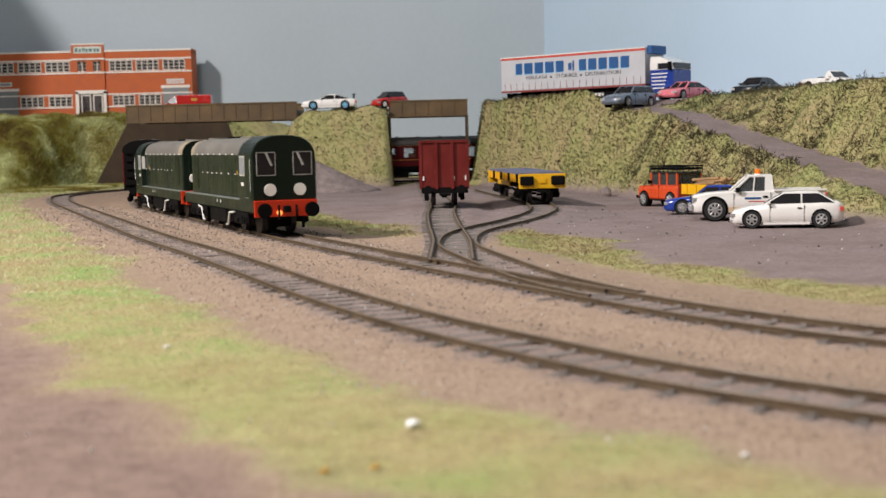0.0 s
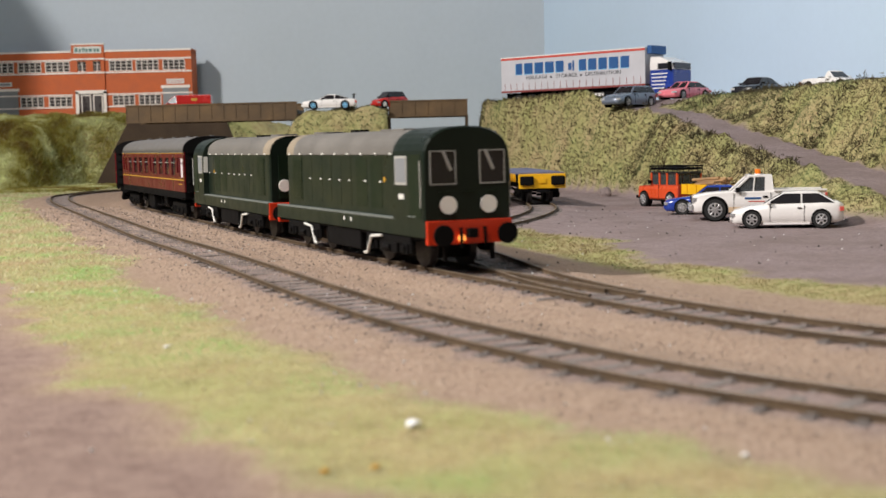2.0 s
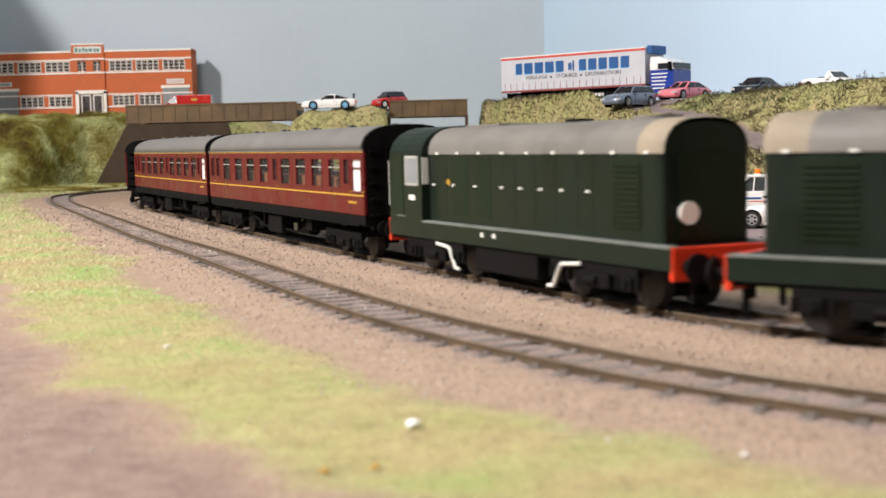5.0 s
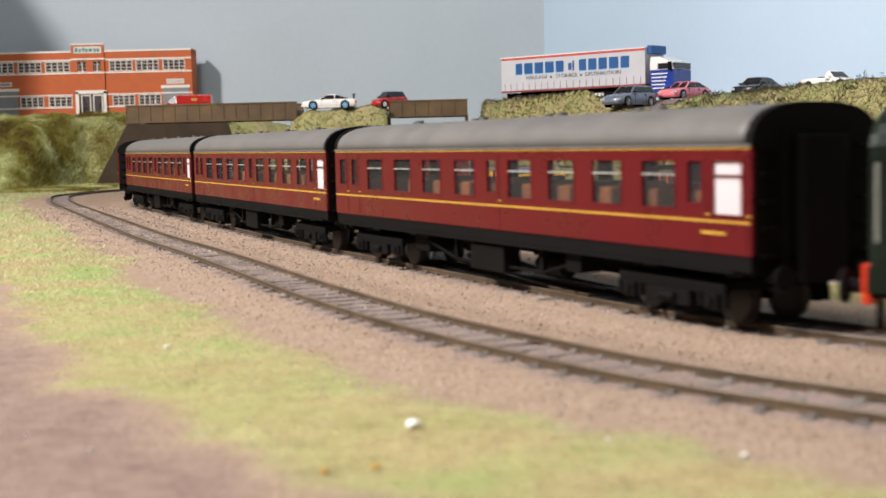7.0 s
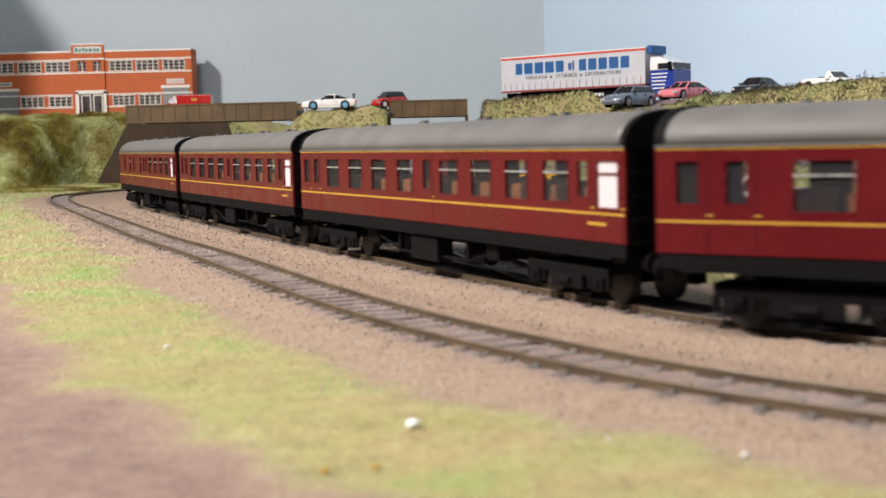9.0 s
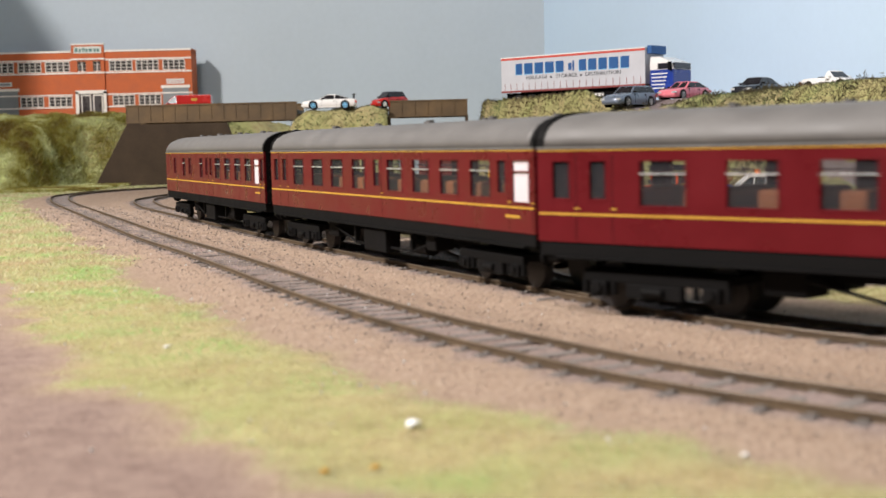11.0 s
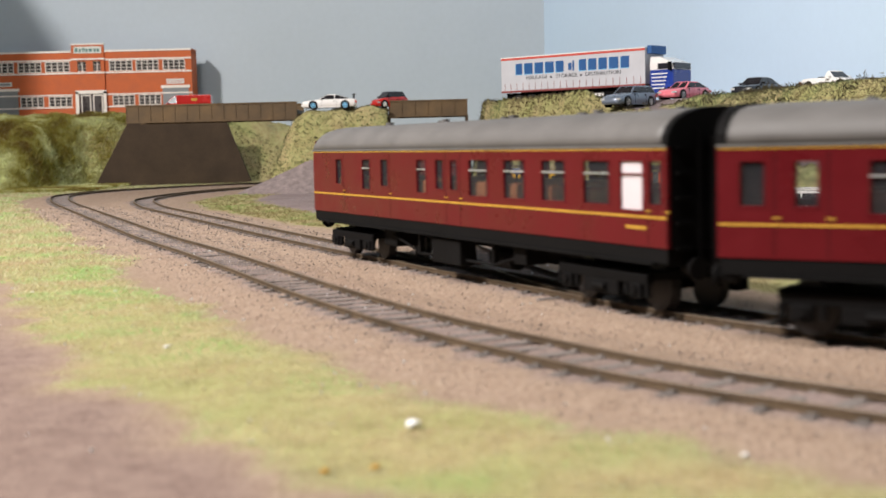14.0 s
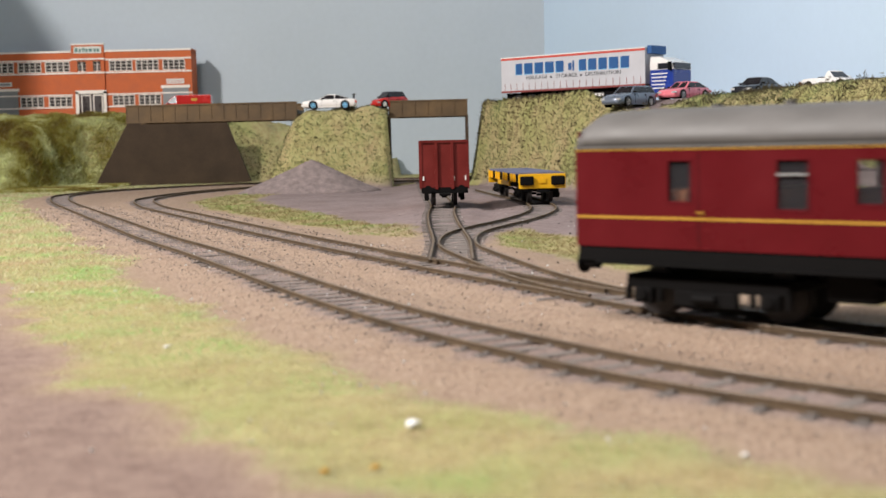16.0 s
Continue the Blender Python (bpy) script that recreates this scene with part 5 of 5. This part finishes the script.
    part("lettering_bar", boxed(X(5), X(23), -0.8, -0.5, 48.6, 51.4), "doorgrey", s)
    return t


factory()


# ---- heap ----
def heap():
    rng = random.Random(2)
    rings, n = [], 40
    bm = B()
    for k in range(13):
        f = k / 12
        r = 78 * (1 - f) + 0.5
        z = 34 * (f ** 1.12)
        ring = []
        for i in range(n):
            a = 2 * math.pi * i / n
            wob = 1 + 0.10 * noise.noise(Vector((math.cos(a) * 1.5, math.sin(a) * 1.5, f * 2)))
            zz = min(z, 32.6 - 0.02 * r) if k < 12 else 32.8
            ring.append((r * wob * math.cos(a), 0.55 * r * wob * math.sin(a), zz + (rng.uniform(-0.6, 0.6) if k else -1.5)))
        rings.append(ring)
    loft(bm, rings)
    ob = new("ash_heap", mesh_of("ash_heap", bm, "heap", True))
    ob.matrix_world = at(-134, 1345, GROUND)
    tagged(ob, "conical heap of grey-brown ash gravel beside the yard", "heap")


heap()


def fleck(x, y, r, material, name, label):
    bm = B()
    bmesh.ops.create_icosphere(bm, subdivisions=1, radius=r)
    for v in bm.verts:
        v.co.z *= 0.5
        v.co *= 1 + 0.3 * noise.noise(v.co * 3.0)
    ob = new(name, mesh_of(name, bm, material))
    ob.matrix_world = at(x, y, height(x, y) + 0.6 * r)
    tagged(ob, label, "fleck")


# chips added in white and gold to stand for glints on the ground
fleck(-5.6, 209, 1.5, "glint", "white_glint", "small white chip added as a bright glint in the turf near the running line")
fleck(-10.4, 183, 0.8, "gold", "amber_glint", "tiny gold chip added as an amber glint in the turf near the running line")
fleck(-17.5, 181, 0.8, "gold", "amber_glint", "tiny gold chip added as an amber glint in the turf near the running line")
fleck(43.5, 187, 0.7, "white", "white_glint", "small white chip added as a bright glint in the turf near the running line")
fleck(-65, 300, 0.8, "white", "white_glint", "small white chip added as a bright glint on bare brown earth near the line")


def boulder(x, y, r):
    bm = B()
    bmesh.ops.create_icosphere(bm, subdivisions=2, radius=r)
    for v in bm.verts:
        v.co *= 1 + 0.16 * noise.noise(v.co * 0.3)
    ob = new("boulder", mesh_of("boulder", bm, "heap"))
    ob.matrix_world = at(x, y, height(x, y) + r * 0.5)
    tagged(ob, "rounded grey stone at the foot of the bank", "stone")


boulder(137, 1085, 5.5)


# ---- scatter: turf fibres, twigs, ballast grit ----
RNG = np.random.default_rng(11)


def shards(name, material, centres, size, tall, label, category, tris=3, lean=0.6):
    """Tufts of thin upright blades, three corners each."""
    n = len(centres)
    c = np.repeat(centres, tris, axis=0)
    k = len(c)
    s = np.repeat(size, tris) * RNG.uniform(0.6, 1.3, k)
    a = RNG.uniform(0, 2 * np.pi, k)
    b = RNG.uniform(0, 2 * np.pi, k)
    out = np.stack([np.cos(a), np.sin(a), np.zeros(k)], 1)
    tip = np.stack([np.cos(b) * lean, np.sin(b) * lean, np.full(k, 1.0)], 1)
    c = c + np.stack([RNG.normal(0, 0.35, k) * s, RNG.normal(0, 0.35, k) * s, np.zeros(k)], 1)
    v = np.stack([c - out * (s * 0.16)[:, None], c + out * (s * 0.16)[:, None], c + tip * (s * tall)[:, None]], 1).reshape(-1, 3) * MM
    me = bpy.data.meshes.new(name)
    me.from_pydata(v.tolist(), [], np.arange(len(v)).reshape(-1, 3).tolist())
    me.materials.append(M[material])
    return tagged(new(name, me), label, category, kind="stuff")


def pick(n, x0, x1, y0, y1, keep):
    y = np.exp(RNG.uniform(np.log(y0), np.log(y1), n))
    x = RNG.uniform(-0.40, 0.40, n) * y if x0 is None else RNG.uniform(x0, x1, n)
    z, t = sample(GZ, x, y), sample(GT, x, y)
    ok = keep(x, y, z, t) & (RNG.uniform(0, 1, n) < t)
    return np.stack([x, y, z - 0.3], 1)[ok]


low = pick(190000, None, None, 130, 1650, lambda x, y, z, t: (z < 4) & (t > 0.15))
beyond = TRAIN.away(low[:, 0], low[:, 1]) > 0
verge, low = low[beyond], low[~beyond]
shards("field_grass", "field_turf", low, np.clip(low[:, 1] * 0.0026, 0.6, 2.2), 1.1, "short straw and green static grass beside the tracks", "grass", 3, 1.3)
shards("verge_grass", "verge_turf", verge, np.clip(verge[:, 1] * 0.0022, 0.6, 1.9), 0.9, "olive and brown static grass between the tracks and the yard", "grass", 3, 1.3)
STEEP = np.hypot(*np.gradient(GZ, GY, GX))
high = pick(1500000, None, None, 480, 1800, lambda x, y, z, t: (z >= 1) & (t > 0.3) & (x > -446) & (RNG.uniform(0, 1, len(x)) < 0.16 + 0.34 * sample(STEEP, x, y)))
shards("bank_grass", "bank_turf", high, np.clip(high[:, 1] * 0.0015, 0.9, 2.1), 1.0, "matted olive and straw coloured grass on the banks", "grass", 3, 0.9)
left = pick(190000, -700, -405, 1480, 1760, lambda x, y, z, t: (z > -3) & (y < 1755))
shards("bank_scrub", "scrub", left, np.full(len(left), 3.2), 1.2, "pale green and brown scrub below the factory, highlights put into its colour", "scrub", 3, 0.9)


def twigs(centres):
    """Dark woody fragments: short thin crossed sticks."""
    bm_v, faces = [], []
    for x, y, z in centres:
        for _ in range(int(RNG.integers(5, 11))):
            d = RNG.normal(0, 1, 3)
            d /= np.linalg.norm(d)
            d[2] = abs(d[2])
            l = RNG.uniform(1.6, 4.4)
            side = np.cross(d, [0.3, 0.2, 1.0])
            side = side / np.linalg.norm(side) * RNG.uniform(0.25, 0.55)
            up = np.cross(d, side)
            p = np.array([x, y, z]) + RNG.normal(0, 2.0, 3) * [1, 1, 0.5] + [0, 0, 1.8]
            q = p + d * l
            i = len(bm_v)
            bm_v += [(p + side) * MM, (p - side) * MM, (p + up) * MM, q * MM]
            faces += [(i, i + 1, i + 3), (i + 1, i + 2, i + 3), (i + 2, i, i + 3)]
    me = bpy.data.meshes.new("twig_scrub")
    me.from_pydata([tuple(v) for v in bm_v], [], faces)
    me.materials.append(M["twig"])
    tagged(new("twig_scrub", me), "dark brown woody fragments caught in the bank grass", "scrub", kind="stuff")


clumps = pick(26000, None, None, 560, 1500, lambda x, y, z, t: (z >= 6) & (z < 88) & (x > 20) & (t > 0.5) & (np.array([noise.noise(Vector((a / 26, b / 40, 2.0))) for a, b in zip(x, y)]) > 0.0))
twigs(clumps[:2400])


def grit(n, spread, y0, y1, size, material, name, label, base):
    """Loose chippings: small irregular four-sided stones."""
    pts = []
    s0 = 260.0
    for line in (NEAR, TRAIN):
        s = s0 + (RNG.uniform(0, 1, n) ** 1.6) * 1150
        off = RNG.uniform(-spread, spread, n)
        for si, oi in zip(s, off):
            p, d = line.at(si)
            pts.append((p[0] + d[1] * oi, p[1] - d[0] * oi))
    pts = np.array(pts)
    z = sample(GZ, pts[:, 0], pts[:, 1])
    k = len(pts)
    r = RNG.uniform(0.5, 1.0, k) * np.clip(pts[:, 1] * 0.0011, 0.42, 0.95) * size
    base_t = np.array([(1, 0, -0.4), (-0.5, 0.87, -0.4), (-0.5, -0.87, -0.4), (0.1, 0.05, 0.75)])
    j = base_t[None] * RNG.uniform(0.6, 1.3, (k, 4, 3))
    a = RNG.uniform(0, 6.28, k)
    ca, sa = np.cos(a)[:, None], np.sin(a)[:, None]
    jx = j[:, :, 0] * ca - j[:, :, 1] * sa
    jy = j[:, :, 0] * sa + j[:, :, 1] * ca
    v = np.stack([pts[:, :1] + jx * r[:, None], pts[:, 1:] + jy * r[:, None], z[:, None] + 0.1 + j[:, :, 2] * r[:, None]], -1)
    f = (np.arange(k)[:, None, None] * 4 + np.array([(0, 1, 3), (1, 2, 3), (2, 0, 3)])[None]).reshape(-1, 3)
    me = bpy.data.meshes.new(name)
    me.from_pydata((v.reshape(-1, 3) * MM).tolist(), [], f.tolist())
    me.materials.append(M[material])
    tagged(new(name, me), label, "ballast", kind="stuff")


grit(14000, 33.0, 150, 1300, 1.0, "stone", "ballast_grit", "loose brown ballast chippings along the running lines", 0)
grit(1100, 36.0, 150, 1300, 1.1, "coal", "dark_grit", "scattered dark chippings on the ballast", 0)


def crumbs(n, x0, x1, y0, y1, r0, r1, material, name, label):
    x, y = RNG.uniform(x0, x1, n), RNG.uniform(y0, y1, n)
    z = sample(GZ, x, y)
    vs, fs = [], []
    for a, b, c in zip(x, y, z):
        r = RNG.uniform(r0, r1)
        i = len(vs)
        for p in ((1, 0, -0.2), (-0.5, 0.87, -0.2), (-0.5, -0.87, -0.2), (0, 0, 0.8)):
            q = np.array(p) * RNG.uniform(0.6, 1.2, 3) * r
            vs.append(((a + q[0]) * MM, (b + q[1]) * MM, (c + 0.2 + q[2]) * MM))
        fs += [(i, i + 1, i + 3), (i + 1, i + 2, i + 3), (i + 2, i, i + 3)]
    me = bpy.data.meshes.new(name)
    me.from_pydata(vs, [], fs)
    me.materials.append(M[material])
    tagged(new(name, me), label, "chippings", kind="stuff")


crumbs(170, -30, 190, 480, 950, 0.25, 0.9, "coal", "yard_crumbs", "dark crumbs scattered over the ash yard")
crumbs(60, -30, 200, 480, 900, 0.25, 0.6, "white", "yard_chips", "pale chips scattered over the ash yard")
# both sets of flakes are added to imitate glints by their pale colour
crumbs(60, -120, 60, 190, 700, 0.25, 0.6, "white", "pale_glints", "pale flakes added as glints in the foreground turf")
crumbs(110, -160, 60, 190, 620, 0.3, 0.7, "glint", "glint_flakes", "near-white flakes added as glints in the foreground turf")


# ---- the train's way ----
def front_at(t):
    """The train's front, mm along its line: it gathers a little pace in the first seconds, then runs steadily."""
    return 1046.5 - 109.94 * t + 3.5 * math.sin(math.pi * min(t, 7.0) / 7.0)


def on_line(s_front, back, pivot, flip=False):
    """Pose of a vehicle whose centre is back mm behind the train's front, riding on two bogies."""
    a, _ = TRAIN.at(s_front + back - pivot)
    b, _ = TRAIN.at(s_front + back + pivot)
    d = a - b
    c = (a + b) / 2
    return at(c[0], c[1], 0, math.degrees(math.atan2(d[1], d[0])) + (180 if flip else 0))


def motions():
    times = [0.25 * i for i in range(65)]
    for ob, back, pivot, flip in ((LOCO_LEAD, 90, 50, False), (LOCO_TRAIL, 279, 50, True),
                                  *[(c, 378 + 4 + 129 + 266 * i, 92, False) for i, c in enumerate(COACHES)]):
        walk(ob, [(t, on_line(front_at(t), back, pivot, flip)) for t in times])


motions()
